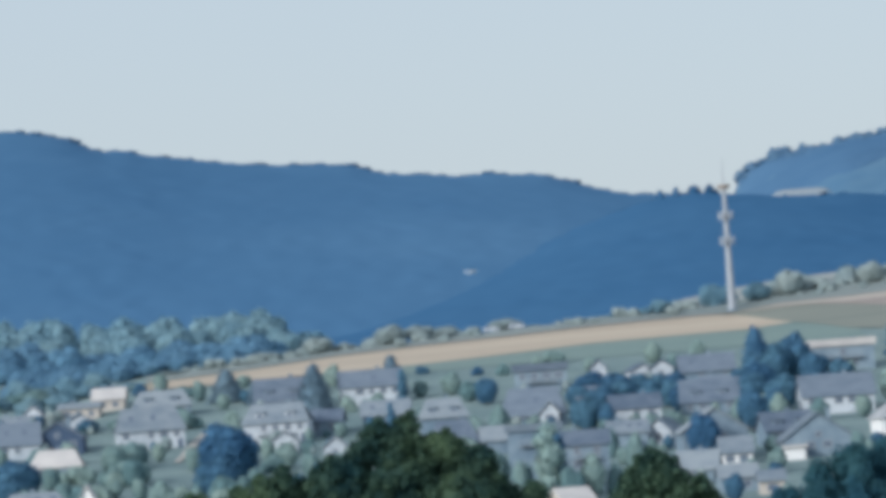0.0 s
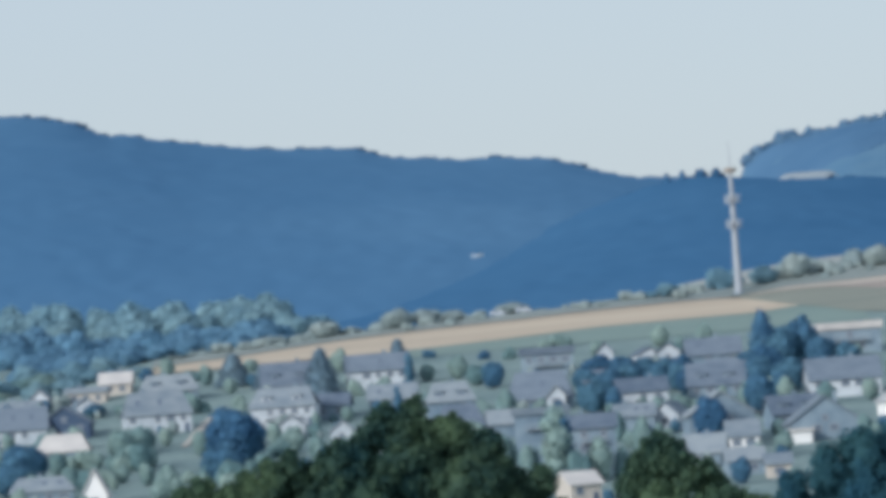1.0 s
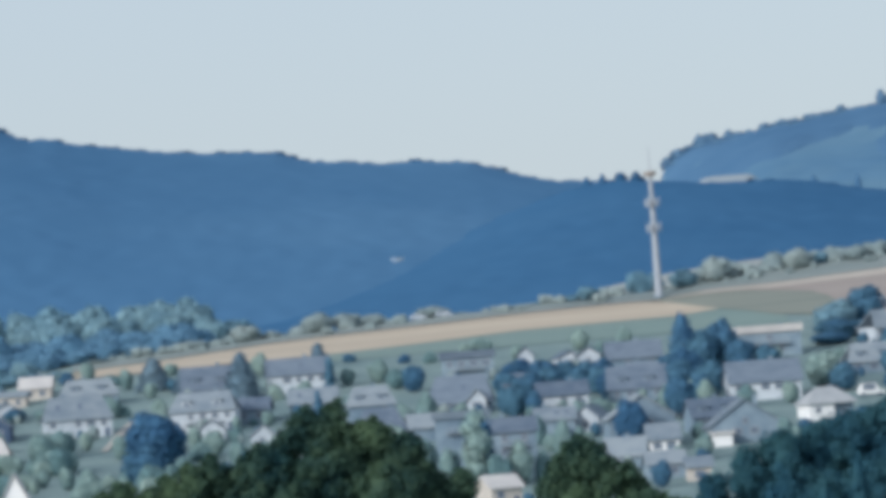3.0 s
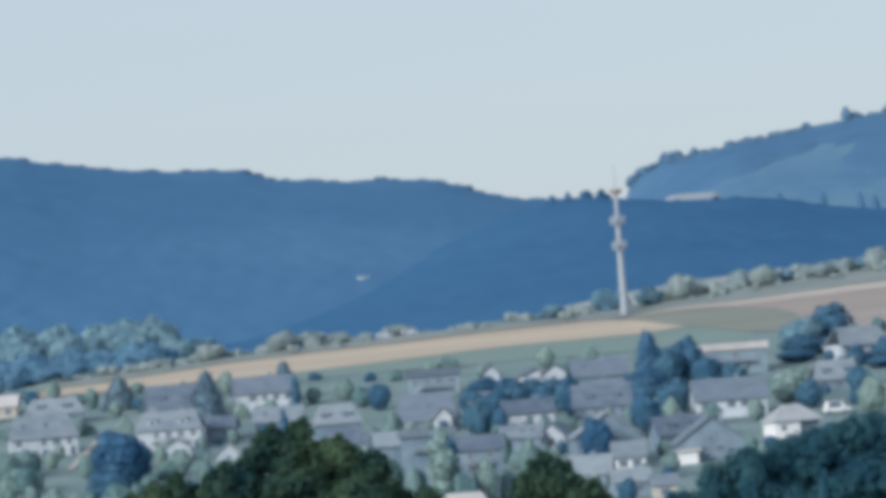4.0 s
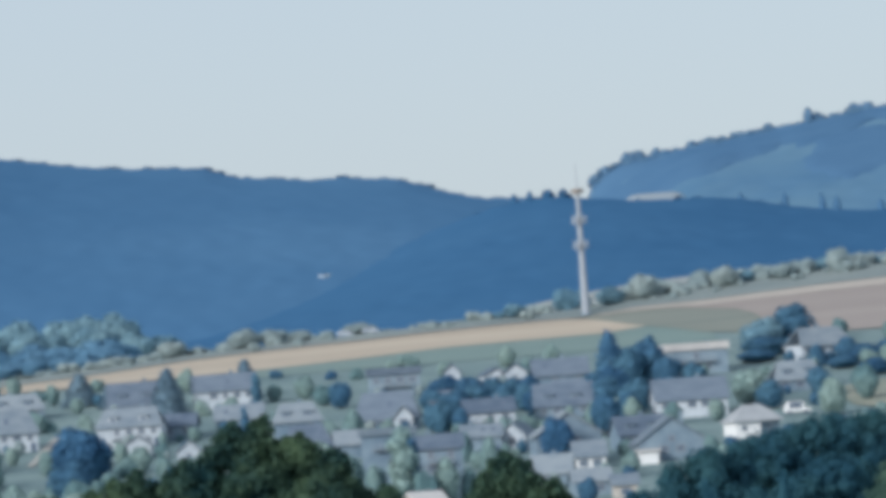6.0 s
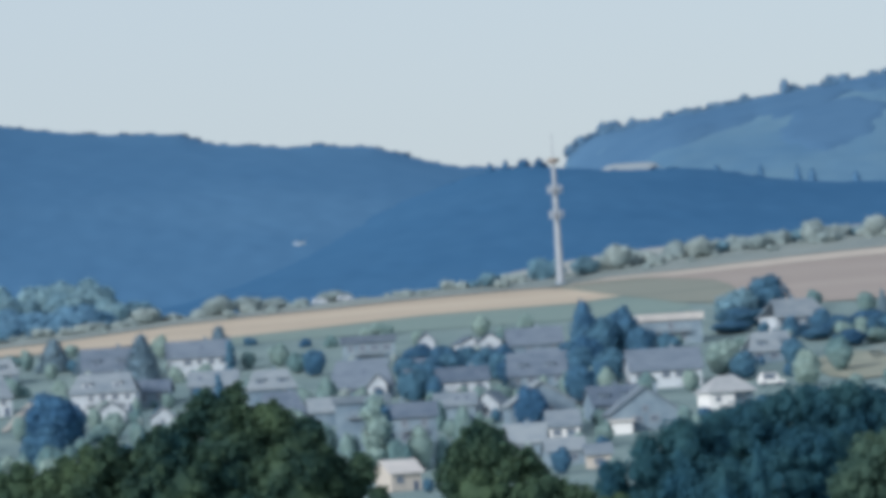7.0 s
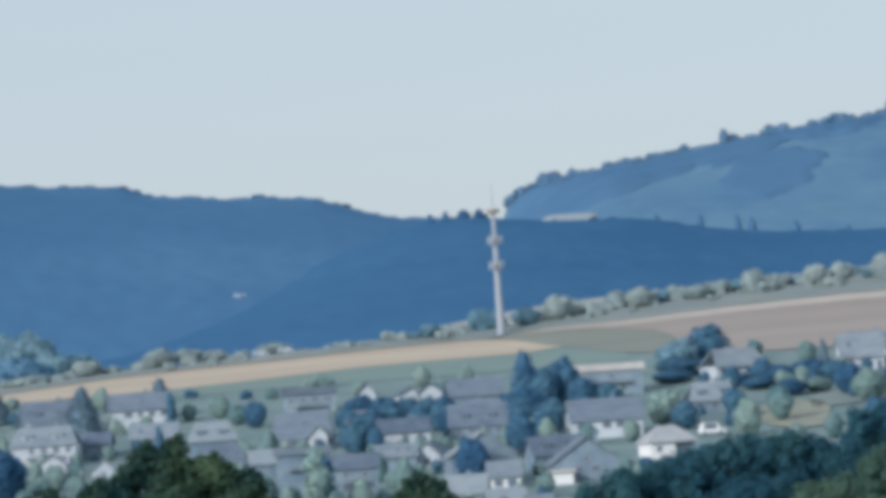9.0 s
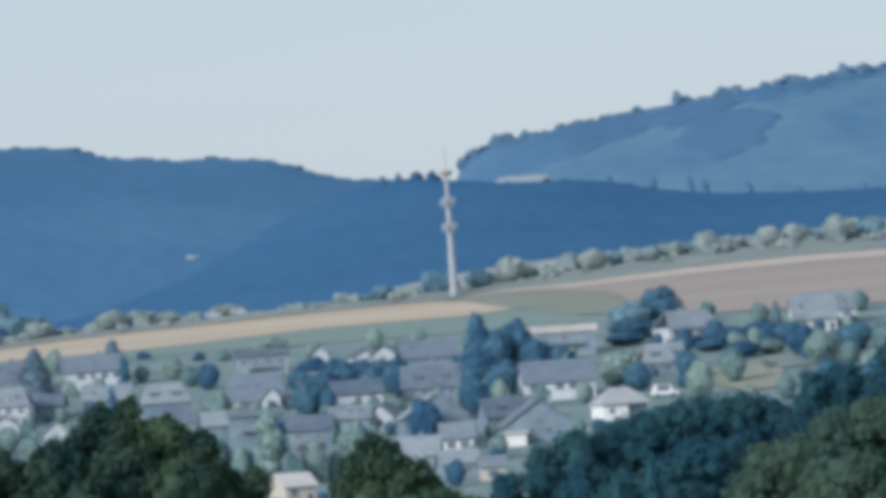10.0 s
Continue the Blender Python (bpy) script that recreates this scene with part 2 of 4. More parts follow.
sheet("grass_bank", M["bank"], -113, 215, piecewise([(-113, 1501), (-40, 1503), (-14, 1495), (16, 1497), (38, 1495), (52, 1496), (62, 1490), (75, 1482), (100, 1479), (215, 1477)]), lambda x: 1530, "grey-green grassy bank above the fields", 0.35)
sheet("dry_pasture", M["pasture"], 20, 215, lambda x: 1520, lambda x: 1698, "pale dry pasture behind the crest", 0.3)
sheet("driveway", M["gravel"], -81.8, -78.0, piecewise([(-81.8, 1152), (-80.6, 1149), (-79.6, 1172), (-78.0, 1208)]), piecewise([(-81.8, 1154), (-80.4, 1198), (-79.2, 1213), (-78.0, 1216)]), "pale gravel driveway between gardens", 0.3)
sheet("dry_garden", M["straw"], 86.5, 103, piecewise([(86.5, 1180), (88, 1160), (93, 1148), (99, 1152), (103, 1186)]), piecewise([(86.5, 1184), (88, 1198), (93, 1203), (98, 1209), (103, 1206)]), "sunburnt grass garden on the slope", 0.3)
sheet("far_meadow", M["hazy_meadow"], 122, 165, piecewise([(122, 3312), (129, 3284), (150, 3278), (165, 3312)]), lambda x: 3322, "hilltop meadow among the woods, painted pale with haze", 0.8)
sheet("farm_track", M["road"], 46, 215, piecewise([(46, 1486), (62, 1474), (75, 1462), (100, 1456), (215, 1452)]), piecewise([(46, 1490), (62, 1486), (75, 1478), (100, 1476), (215, 1474)]), "pale farm track along the top of the fields", 0.4)
sheet("grass_slope", M["pasture_green"], 100, 140, piecewise([(100, 1190), (112, 1196), (140, 1205)]), piecewise([(100, 1212), (112, 1232), (125, 1246), (140, 1250)]), "pale green grass slope behind the gardens", 0.3)


# ---- woods ----
def ico(sub):
    bm = bmesh.new()
    bmesh.ops.create_icosphere(bm, subdivisions=sub, radius=1.0)
    v = np.array([p.co[:] for p in bm.verts])
    f = np.array([[q.index for q in t.verts] for t in bm.faces])
    bm.free()
    return v, f


ICO1, ICO2 = ico(1), ico(2)


def many(template, places, sizes, rng, rough=0.15):
    """Copies of a small solid, joined: one vertex array and one face array."""
    tv, tf = template
    n, m = len(places), len(tv)
    turn = rng.uniform(0, 2 * math.pi, n)
    c, s = np.cos(turn)[:, None], np.sin(turn)[:, None]
    v = tv[None] * (1 + rng.uniform(-rough, rough, (n, m, 1)))
    x, y = v[..., 0] * c - v[..., 1] * s, v[..., 0] * s + v[..., 1] * c
    v = np.stack([x, y, v[..., 2]], -1) * sizes[:, None, :] + places[:, None, :]
    f = tf[None] + (np.arange(n) * m)[:, None, None]
    return v.reshape(-1, 3), f.reshape(-1, 3)


def canopy(ridge, y0, y1, u0, u1, mat, label, seed, lumps=0.45, lift=0.0, slant=0.0, ragged=0.0, rounded=False):
    """The closed roof of leaves over one hillside: a lumpy sheet above the ground, open where another hill stands higher."""
    rng = np.random.default_rng(seed)
    u = np.arange(u0, u1 + 1, 16.0)
    y = np.arange(y0, y1 + 1, 11.0)
    uu, yy = np.meshgrid(u, y)
    uu = uu + rng.uniform(-5, 5, uu.shape)
    low = y0 + slant * (uu - u0) + ragged * (np.sin(uu / 31) + 0.6 * np.sin(uu / 13 + 1))
    yy = y1 - (y1 - yy) * (y1 - low) / (y1 - y0) + rng.uniform(-3, 3, yy.shape)
    xx = uu * 1e-4 * yy
    rough = rng.normal(0, 1, uu.shape)
    soft = (np.roll(rough, 1, 0) + np.roll(rough, -1, 0) + np.roll(rough, 1, 1) + np.roll(rough, -1, 1) + rough) / 5
    own = hill(uu, yy, *ridge)
    zz = own + lift - 1.0 + 3.2 * np.clip((yy - low - 10) / 60, 0, 1) + (0.55 * soft * 2 + 0.12 * rough) * lumps
    mine = own >= height(xx, yy) - 9
    if rounded:  # a stand of its own: an uneven oval
        a, b = (uu - (u0 + u1) / 2) / ((u1 - u0) * 0.38), (yy - (y0 + y1) / 2) / ((y1 - y0) * 0.38)
        inside = 1 - a ** 2 - b ** 2 + 0.3 * np.sin(uu / 17) * np.sin(yy / 37)
        zz = zz + np.clip(inside * 8, -8, 2) - 2.5
        mine &= inside > -0.35
    k = np.arange(uu.size).reshape(uu.shape)
    ok = (mine[:-1, :-1] & mine[1:, 1:] & mine[:-1, 1:] & mine[1:, :-1]).ravel()
    f = np.stack([k[:-1, :-1].ravel(), k[:-1, 1:].ravel(), k[1:, 1:].ravel(), k[1:, :-1].ravel()], 1)[ok]
    return tagged(from_arrays("forest", np.stack([xx.ravel(), yy.ravel(), zz.ravel()], 1), f, mat), label, "forest", kind="stuff")


def ridge_trees(ridge, top, u0, u1, step, radius, tall, rows, mat, label, seed, pointed=False):
    """Single crowns along a skyline: tall, rounded, of uneven height."""
    rng = np.random.default_rng(seed)
    pts = []
    for row in range(rows):
        y = top - 12 * row
        x = np.arange(u0 * 1e-4 * y, u1 * 1e-4 * y, step) + row * step / 2
        pts.append(np.stack([x + rng.uniform(-0.45, 0.45, len(x)) * step, np.full(len(x), y) + rng.uniform(-5, 5, len(x))], 1))
    p = np.concatenate(pts)
    n = len(p)
    z = height(p[:, 0], p[:, 1])
    r = rng.uniform(*radius, n)
    h = tall[0] + (tall[1] - tall[0]) * rng.uniform(0, 1, n) ** 2.2 * (1 - 0.65 * (top - p[:, 1]) / (12 * rows))
    pieces = []
    for i in range(3):
        own = np.arange(n) % 3 == i
        wide = r[own] * 2 / (0.42 if pointed else 0.86)
        shape = crown_shape("spire" if pointed else "light", np.random.default_rng(seed + i))
        pieces.append(many(shape, np.stack([p[own, 0], p[own, 1], z[own] - 2.5], 1), np.stack([wide, wide, h[own] + 2.5], 1), rng, 0.0))
    v, f = stack_up(*pieces)
    return tagged(from_arrays("forest_edge", v, f, mat), label, "forest", kind="stuff")


def stack_up(*pieces):
    vs, fs, at = [], [], 0
    for v, f in pieces:
        vs.append(v)
        fs.append(f + at)
        at += len(v)
    return np.concatenate(vs), np.concatenate(fs)


# ---- trees ----
def unit(d):
    return d / (np.linalg.norm(d, axis=-1, keepdims=True) + 1e-9)


def leaf_quads(centres, spread, per, size, rng, face, tilt=0.45):
    """Small bent leaves gathered about each centre, turned outwards along face with some tilt."""
    n = len(centres) * per
    c = np.repeat(centres, per, 0) + rng.normal(0, 1, (n, 3)) * spread
    out = unit(np.repeat(face, per, 0) + rng.normal(0, 1, (n, 3)) * tilt)
    a = unit(np.cross(out, rng.normal(0, 1, (n, 3))))
    b = np.cross(out, a)
    s = rng.uniform(0.6, 1.3, (n, 1)) * size
    dip = out * s * 0.2
    v = np.stack([c - a * s, c - b * s * 0.65 + dip, c + a * s, c + b * s * 0.65 + dip], 1).reshape(-1, 3)
    k = np.arange(n)[:, None] * 4
    f = np.concatenate([k + np.array([0, 1, 2]), k + np.array([0, 2, 3])])
    return v, f


def shell(lobes, per_area, rng, near=0.8, far=1.1):
    """Points on the outside of a heap of lobes (x, y, z, radius), and the way out at each."""
    out, ways = [], []
    for i, (x, y, z, r) in enumerate(lobes):
        n = int(per_area * 4 * math.pi * r * r) + 6
        d = unit(rng.normal(0, 1, (n, 3)))
        p = np.array((x, y, z)) + d * r * rng.uniform(near, far, (n, 1))
        keep = np.ones(n, bool)
        for j, (a, b, c, q) in enumerate(lobes):
            if j != i:
                keep &= np.linalg.norm(p - np.array((a, b, c)), axis=1) > q * 0.82
        out.append(p[keep])
        ways.append(d[keep])
    return np.concatenate(out), np.concatenate(ways)


def mesh_of(name, v, f, mat, smooth=True):
    me = bpy.data.meshes.new(name)
    me.from_pydata(v.tolist(), [], f.tolist())
    me.materials.append(mat)
    if smooth:
        me.shade_smooth()
    return me


def trunk_mesh(height_m, r, limbs, rng):
    """A tapered trunk with limbs reaching into the crown."""
    bm = bmesh.new()

    def rod(p, q, r0, r1):
        axis = (q - p).normalized()
        side = axis.orthogonal().normalized()
        other = axis.cross(side)
        rings = []
        for at, rr in ((p, r0), (q, r1)):
            rings.append([bm.verts.new(at + (side * math.cos(a) + other * math.sin(a)) * rr) for a in [i * math.pi / 3 for i in range(6)]])
        for i in range(6):
            bm.faces.new((rings[0][i], rings[0][(i + 1) % 6], rings[1][(i + 1) % 6], rings[1][i]))

    rod(Vector((0, 0, -0.05 * height_m)), Vector((0, 0, 0.5 * height_m)), r, r * 0.7)
    rod(Vector((0, 0, 0.5 * height_m)), Vector((0, 0, 0.85 * height_m)), r * 0.7, r * 0.25)
    for _ in range(limbs):
        a, z = rng.uniform(0, 6.28), rng.uniform(0.25, 0.55) * height_m
        rod(Vector((0, 0, z)), Vector((math.cos(a) * 0.22 * height_m, math.sin(a) * 0.22 * height_m, z + 0.22 * height_m)), r * 0.4, r * 0.12)
    return finish("trunk", bm, M["bark"], True)


def crown_shape(shape, rng):
    """Leaf sprays of a tree one unit high, thick outside and gathered in clumps."""
    if shape in ("conifer", "spire"):
        c, way = [], []
        full = shape == "conifer"
        for i in range(18 if full else 9):
            z = 0.04 + 0.94 * i / (17 if full else 8)
            ring = 0.25 * (1 - z) ** 0.62 + 0.012
            for j in range(max(6, int((46 if full else 16) * (1 - z) + 5))):
                a, q = rng.uniform(0, 6.28), rng.uniform(0.75, 1.08)
                c.append((math.cos(a) * ring * q, math.sin(a) * ring * q, z + rng.uniform(-0.03, 0.02) - 0.03 * q))
                way.append((math.cos(a), math.sin(a), 0.5))
        levels = (0.03, 0.25, 0.5, 0.75, 0.95)
        ring = [(math.cos(a) * 0.23 * (1 - z) ** 0.62, math.sin(a) * 0.23 * (1 - z) ** 0.62, z) for z in levels for a in np.arange(8) * math.pi / 4]
        quads = [(8 * l + i, 8 * l + (i + 1) % 8, 8 * l + 8 + (i + 1) % 8, 8 * l + 8 + i) for l in range(4) for i in range(8)]
        core = (np.array(ring), np.array([t for q in quads for t in ((q[0], q[1], q[2]), (q[0], q[2], q[3]))]))
        return stack_up(leaf_quads(np.array(c), 0.012, 4 if full else 2, 0.024 if full else 0.045, rng, np.array(way)), core)
    if shape == "poplar":
        lobes = [(rng.uniform(-0.05, 0.05), rng.uniform(-0.05, 0.05), z, 0.13 * (1.15 - abs(z - 0.5))) for z in np.linspace(0.14, 0.88, 8)]
    elif shape == "bush":
        lobes = [(rng.uniform(-0.4, 0.4), rng.uniform(-0.3, 0.3), rng.uniform(0.2, 0.62), rng.uniform(0.24, 0.36)) for _ in range(9)] + [(0, 0, 0.4, 0.42)]
    else:
        lobes = [(0, 0, 0.5, 0.385), (0.08, 0.05, 0.3, 0.26), (-0.1, -0.04, 0.28, 0.24)]
        for i in range(10):
            a, e = rng.uniform(0, 6.28), rng.uniform(-0.7, 1.3)
            lobes.append((math.cos(a) * math.cos(e) * 0.26, math.sin(a) * math.cos(e) * 0.26, 0.55 + math.sin(e) * 0.28, rng.uniform(0.12, 0.2)))
    dense = 70 if shape == "light" else 240
    p, way = shell(lobes, dense, rng, 0.9, 1.06)
    lo = np.array(lobes)
    core = many(ICO1, lo[:, :3], np.repeat(lo[:, 3:] * 0.95, 3, 1), rng, 0.05)
    way = unit(way + 0.6 * unit(p - np.array((0, 0, 0.45))))
    return stack_up(leaf_quads(p, 0.014, 2 if shape == "light" else 4, 0.05 if shape == "light" else 0.025, rng, way), core)


CROWNS, TRUNKS = {}, {}
WORDS = {"dark": "haze-tinted dark green", "garden": "grey-green", "belt": "hazy blue-green", "hedge": "haze-paled olive", "conifer": "haze-tinted dark grey", "spur_wood": "dark hazy-blue"}
KINDS = {"round": ("tree", "broadleaf tree with a rounded crown", "tree"), "bush": ("bush", "spreading leafy bush on the slope", "bush"),
         "poplar": ("tree", "tall narrow poplar tree", "tree"), "conifer": ("conifer_tree", "pointed spruce tree among the houses", "tree")}


def tree(shape, mat, x, y, tall, wide=1.0, variant=0, group=""):
    """A tree standing on the ground; wide stretches the crown sideways."""
    key = (shape, mat, variant % 4)
    rng = np.random.default_rng(hash_of(shape) + variant % 4)
    if key not in CROWNS:
        v, f = crown_shape(shape, rng)
        CROWNS[key] = mesh_of("crown", v, f, M[mat])
    if shape not in TRUNKS:
        TRUNKS[shape] = trunk_mesh(1.0, 0.03, 5, np.random.default_rng(3))
    name, words, category = KINDS[shape]
    root = new(name)
    root.matrix_world = Matrix.LocRotScale((x, y, ground_z(x, y) - 0.05), Euler((0, 0, variant * 1.7)), (tall * wide, tall * wide, tall))
    for piece, data in (("trunk", TRUNKS[shape]), ("crown", CROWNS[key])):
        new(piece, data).parent = root
    return tagged(root, f"{WORDS[mat]} {words}", category, group or f"{shape} trees")


def hash_of(word):
    return sum(ord(c) * 7 for c in word)


def bearing(u, y):
    return u * 1e-4 * y


def grove(name, label, mat, seed, members):
    """Many trees of one wood, joined: members are (bearing, distance, tip, width)."""
    rng = np.random.default_rng(seed)
    shapes = [crown_shape("round", np.random.default_rng(seed + i)) for i in range(4)]
    pieces = []
    for i, (u, y, top, wide) in enumerate(members):
        x = bearing(u, y)
        z = ground_z(x, y)
        tall = max(2.0, EYE + top * 1e-4 * y - z)
        w = wide * 1e-4 * y / 0.86
        a = rng.uniform(0, 6.28)
        v, f = shapes[i % 4]
        turned = np.stack([v[:, 0] * math.cos(a) - v[:, 1] * math.sin(a), v[:, 0] * math.sin(a) + v[:, 1] * math.cos(a), v[:, 2]], 1)
        pieces.append((turned * np.array((w, w, tall)) + np.array((x, y, z - 0.3)), f))
    v, f = stack_up(*pieces)
    return tagged(from_arrays(name, v, f, M[mat]), label, "wood", kind="stuff")


def tree_to(shape, mat, u, y, top, px_wide, variant=0, group=""):
    """A tree at a bearing, its tip at a given elevation and its crown of a given angular width."""
    x = bearing(u, y)
    tall = max(1.2, EYE + top * 1e-4 * y - ground_z(x, y))
    span = {"round": 0.86, "bush": 1.3, "poplar": 0.42, "conifer": 0.45}[shape]
    return tree(shape, mat, x, y, tall, px_wide * 1e-4 * y / (tall * span), variant, group)


# ---- woods on the hills ----
LEFT, SPUR, RIGHT = (left_ridge, 2500, 4000, 4900), (spur_ridge, 2350, 3200, 3900), (right_ridge, 3300, 4600, 5200)
canopy(LEFT, 2520, 4060, -1180, 420, M["far_wood"], "spruce forest covering the long ridge, painted haze-blue", 11)
canopy(SPUR, 2370, 3260, -800, 1240, M["spur_wood"], "spruce forest on the nearer spur, painted a darker haze-blue", 12)
canopy(RIGHT, 3400, 4640, 296, 1240, M["hill_wood"], "mixed forest on the far hill, painted pale with haze", 13, 0.9)
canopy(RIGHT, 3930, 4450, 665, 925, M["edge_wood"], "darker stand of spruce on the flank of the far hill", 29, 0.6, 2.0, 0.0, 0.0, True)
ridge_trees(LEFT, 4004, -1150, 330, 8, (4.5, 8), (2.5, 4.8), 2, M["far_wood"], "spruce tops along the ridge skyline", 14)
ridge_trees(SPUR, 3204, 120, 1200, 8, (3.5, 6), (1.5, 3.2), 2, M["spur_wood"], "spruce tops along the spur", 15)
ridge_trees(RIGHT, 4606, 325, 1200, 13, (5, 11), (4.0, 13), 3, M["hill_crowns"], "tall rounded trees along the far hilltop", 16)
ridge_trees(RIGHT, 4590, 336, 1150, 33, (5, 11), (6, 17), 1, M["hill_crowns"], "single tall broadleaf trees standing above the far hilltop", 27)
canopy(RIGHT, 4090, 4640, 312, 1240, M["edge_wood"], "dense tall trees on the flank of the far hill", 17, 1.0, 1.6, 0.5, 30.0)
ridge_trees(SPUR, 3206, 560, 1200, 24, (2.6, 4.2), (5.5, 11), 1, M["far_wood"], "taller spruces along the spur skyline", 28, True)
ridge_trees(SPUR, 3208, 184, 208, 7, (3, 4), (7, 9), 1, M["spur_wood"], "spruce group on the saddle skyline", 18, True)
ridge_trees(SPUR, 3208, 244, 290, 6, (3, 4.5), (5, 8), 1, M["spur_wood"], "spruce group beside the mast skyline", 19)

# the belt of trees in the valley behind the field
rng = np.random.default_rng(21)
belt_top = piecewise([(-1150, 295), (-1000, 292), (-900, 272), (-820, 268), (-750, 276), (-650, 262), (-549, 272), (-500, 245), (-440, 215), (-350, 205)])
pale, shaded = [], []
# Lower rows get the copy whose colour holds the shade below the crowns.
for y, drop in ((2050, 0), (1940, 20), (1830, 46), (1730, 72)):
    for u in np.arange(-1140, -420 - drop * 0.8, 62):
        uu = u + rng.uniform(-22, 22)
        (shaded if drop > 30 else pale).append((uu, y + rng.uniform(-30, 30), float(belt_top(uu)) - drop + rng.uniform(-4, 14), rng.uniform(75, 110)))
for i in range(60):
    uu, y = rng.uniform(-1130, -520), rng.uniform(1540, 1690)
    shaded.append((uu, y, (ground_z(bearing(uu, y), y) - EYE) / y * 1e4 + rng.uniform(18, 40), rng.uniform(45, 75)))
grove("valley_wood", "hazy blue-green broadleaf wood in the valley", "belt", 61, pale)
grove("valley_wood", "valley wood with shade and haze painted in its colour", "deep", 71, shaded)
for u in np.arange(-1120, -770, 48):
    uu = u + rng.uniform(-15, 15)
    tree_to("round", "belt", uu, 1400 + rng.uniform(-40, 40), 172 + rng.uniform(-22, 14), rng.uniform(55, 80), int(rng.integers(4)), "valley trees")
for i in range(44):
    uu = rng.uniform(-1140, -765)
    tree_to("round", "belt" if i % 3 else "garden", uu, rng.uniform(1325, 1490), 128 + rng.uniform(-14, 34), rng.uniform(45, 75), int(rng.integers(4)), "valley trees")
# bushes along the crest, the pale ones; painted haze makes them pale
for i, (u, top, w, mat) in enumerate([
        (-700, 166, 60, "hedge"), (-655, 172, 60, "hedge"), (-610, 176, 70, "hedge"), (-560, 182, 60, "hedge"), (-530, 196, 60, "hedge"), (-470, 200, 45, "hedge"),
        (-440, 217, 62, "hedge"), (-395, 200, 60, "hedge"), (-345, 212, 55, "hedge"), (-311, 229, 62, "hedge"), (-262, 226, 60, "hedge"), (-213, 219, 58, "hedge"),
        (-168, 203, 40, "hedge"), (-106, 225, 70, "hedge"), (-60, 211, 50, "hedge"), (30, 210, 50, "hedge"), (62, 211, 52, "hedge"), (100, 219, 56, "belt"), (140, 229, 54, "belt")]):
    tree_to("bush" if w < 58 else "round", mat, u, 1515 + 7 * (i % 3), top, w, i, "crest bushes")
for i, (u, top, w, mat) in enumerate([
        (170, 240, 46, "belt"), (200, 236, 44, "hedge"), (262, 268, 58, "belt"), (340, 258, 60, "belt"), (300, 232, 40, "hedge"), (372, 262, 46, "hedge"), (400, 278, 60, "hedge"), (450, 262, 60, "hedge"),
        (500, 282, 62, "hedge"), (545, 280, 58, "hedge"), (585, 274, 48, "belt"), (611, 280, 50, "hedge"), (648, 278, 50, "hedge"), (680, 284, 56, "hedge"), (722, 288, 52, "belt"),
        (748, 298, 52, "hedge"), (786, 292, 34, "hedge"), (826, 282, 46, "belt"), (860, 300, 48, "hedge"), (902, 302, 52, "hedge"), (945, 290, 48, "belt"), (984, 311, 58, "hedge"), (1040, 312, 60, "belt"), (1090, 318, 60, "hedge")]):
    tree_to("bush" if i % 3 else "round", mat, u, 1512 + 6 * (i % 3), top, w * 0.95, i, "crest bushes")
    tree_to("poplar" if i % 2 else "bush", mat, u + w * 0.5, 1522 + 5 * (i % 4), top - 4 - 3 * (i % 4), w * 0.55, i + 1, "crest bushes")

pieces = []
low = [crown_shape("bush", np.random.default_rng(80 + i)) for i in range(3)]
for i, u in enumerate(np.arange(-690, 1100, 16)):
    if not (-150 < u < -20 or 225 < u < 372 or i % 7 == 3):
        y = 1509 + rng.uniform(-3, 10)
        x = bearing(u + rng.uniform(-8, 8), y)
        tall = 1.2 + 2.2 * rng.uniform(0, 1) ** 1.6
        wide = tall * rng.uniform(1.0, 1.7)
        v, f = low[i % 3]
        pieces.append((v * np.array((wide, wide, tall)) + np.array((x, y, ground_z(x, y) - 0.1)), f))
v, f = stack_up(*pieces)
tagged(from_arrays("hedge", v, f, M["hedge"]), "low olive hedge along the bank, paled by painted haze", "hedge", kind="stuff")

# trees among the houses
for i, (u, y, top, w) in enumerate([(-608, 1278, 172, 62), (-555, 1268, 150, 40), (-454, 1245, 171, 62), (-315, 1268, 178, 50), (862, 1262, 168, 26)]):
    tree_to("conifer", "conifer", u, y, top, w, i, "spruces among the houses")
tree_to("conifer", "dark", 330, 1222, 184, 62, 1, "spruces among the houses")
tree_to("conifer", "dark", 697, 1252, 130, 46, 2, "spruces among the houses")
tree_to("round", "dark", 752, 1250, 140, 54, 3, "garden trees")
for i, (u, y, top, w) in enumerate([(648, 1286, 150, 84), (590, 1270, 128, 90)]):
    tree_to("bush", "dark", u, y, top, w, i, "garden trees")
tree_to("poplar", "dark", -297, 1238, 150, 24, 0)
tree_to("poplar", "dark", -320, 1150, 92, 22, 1)
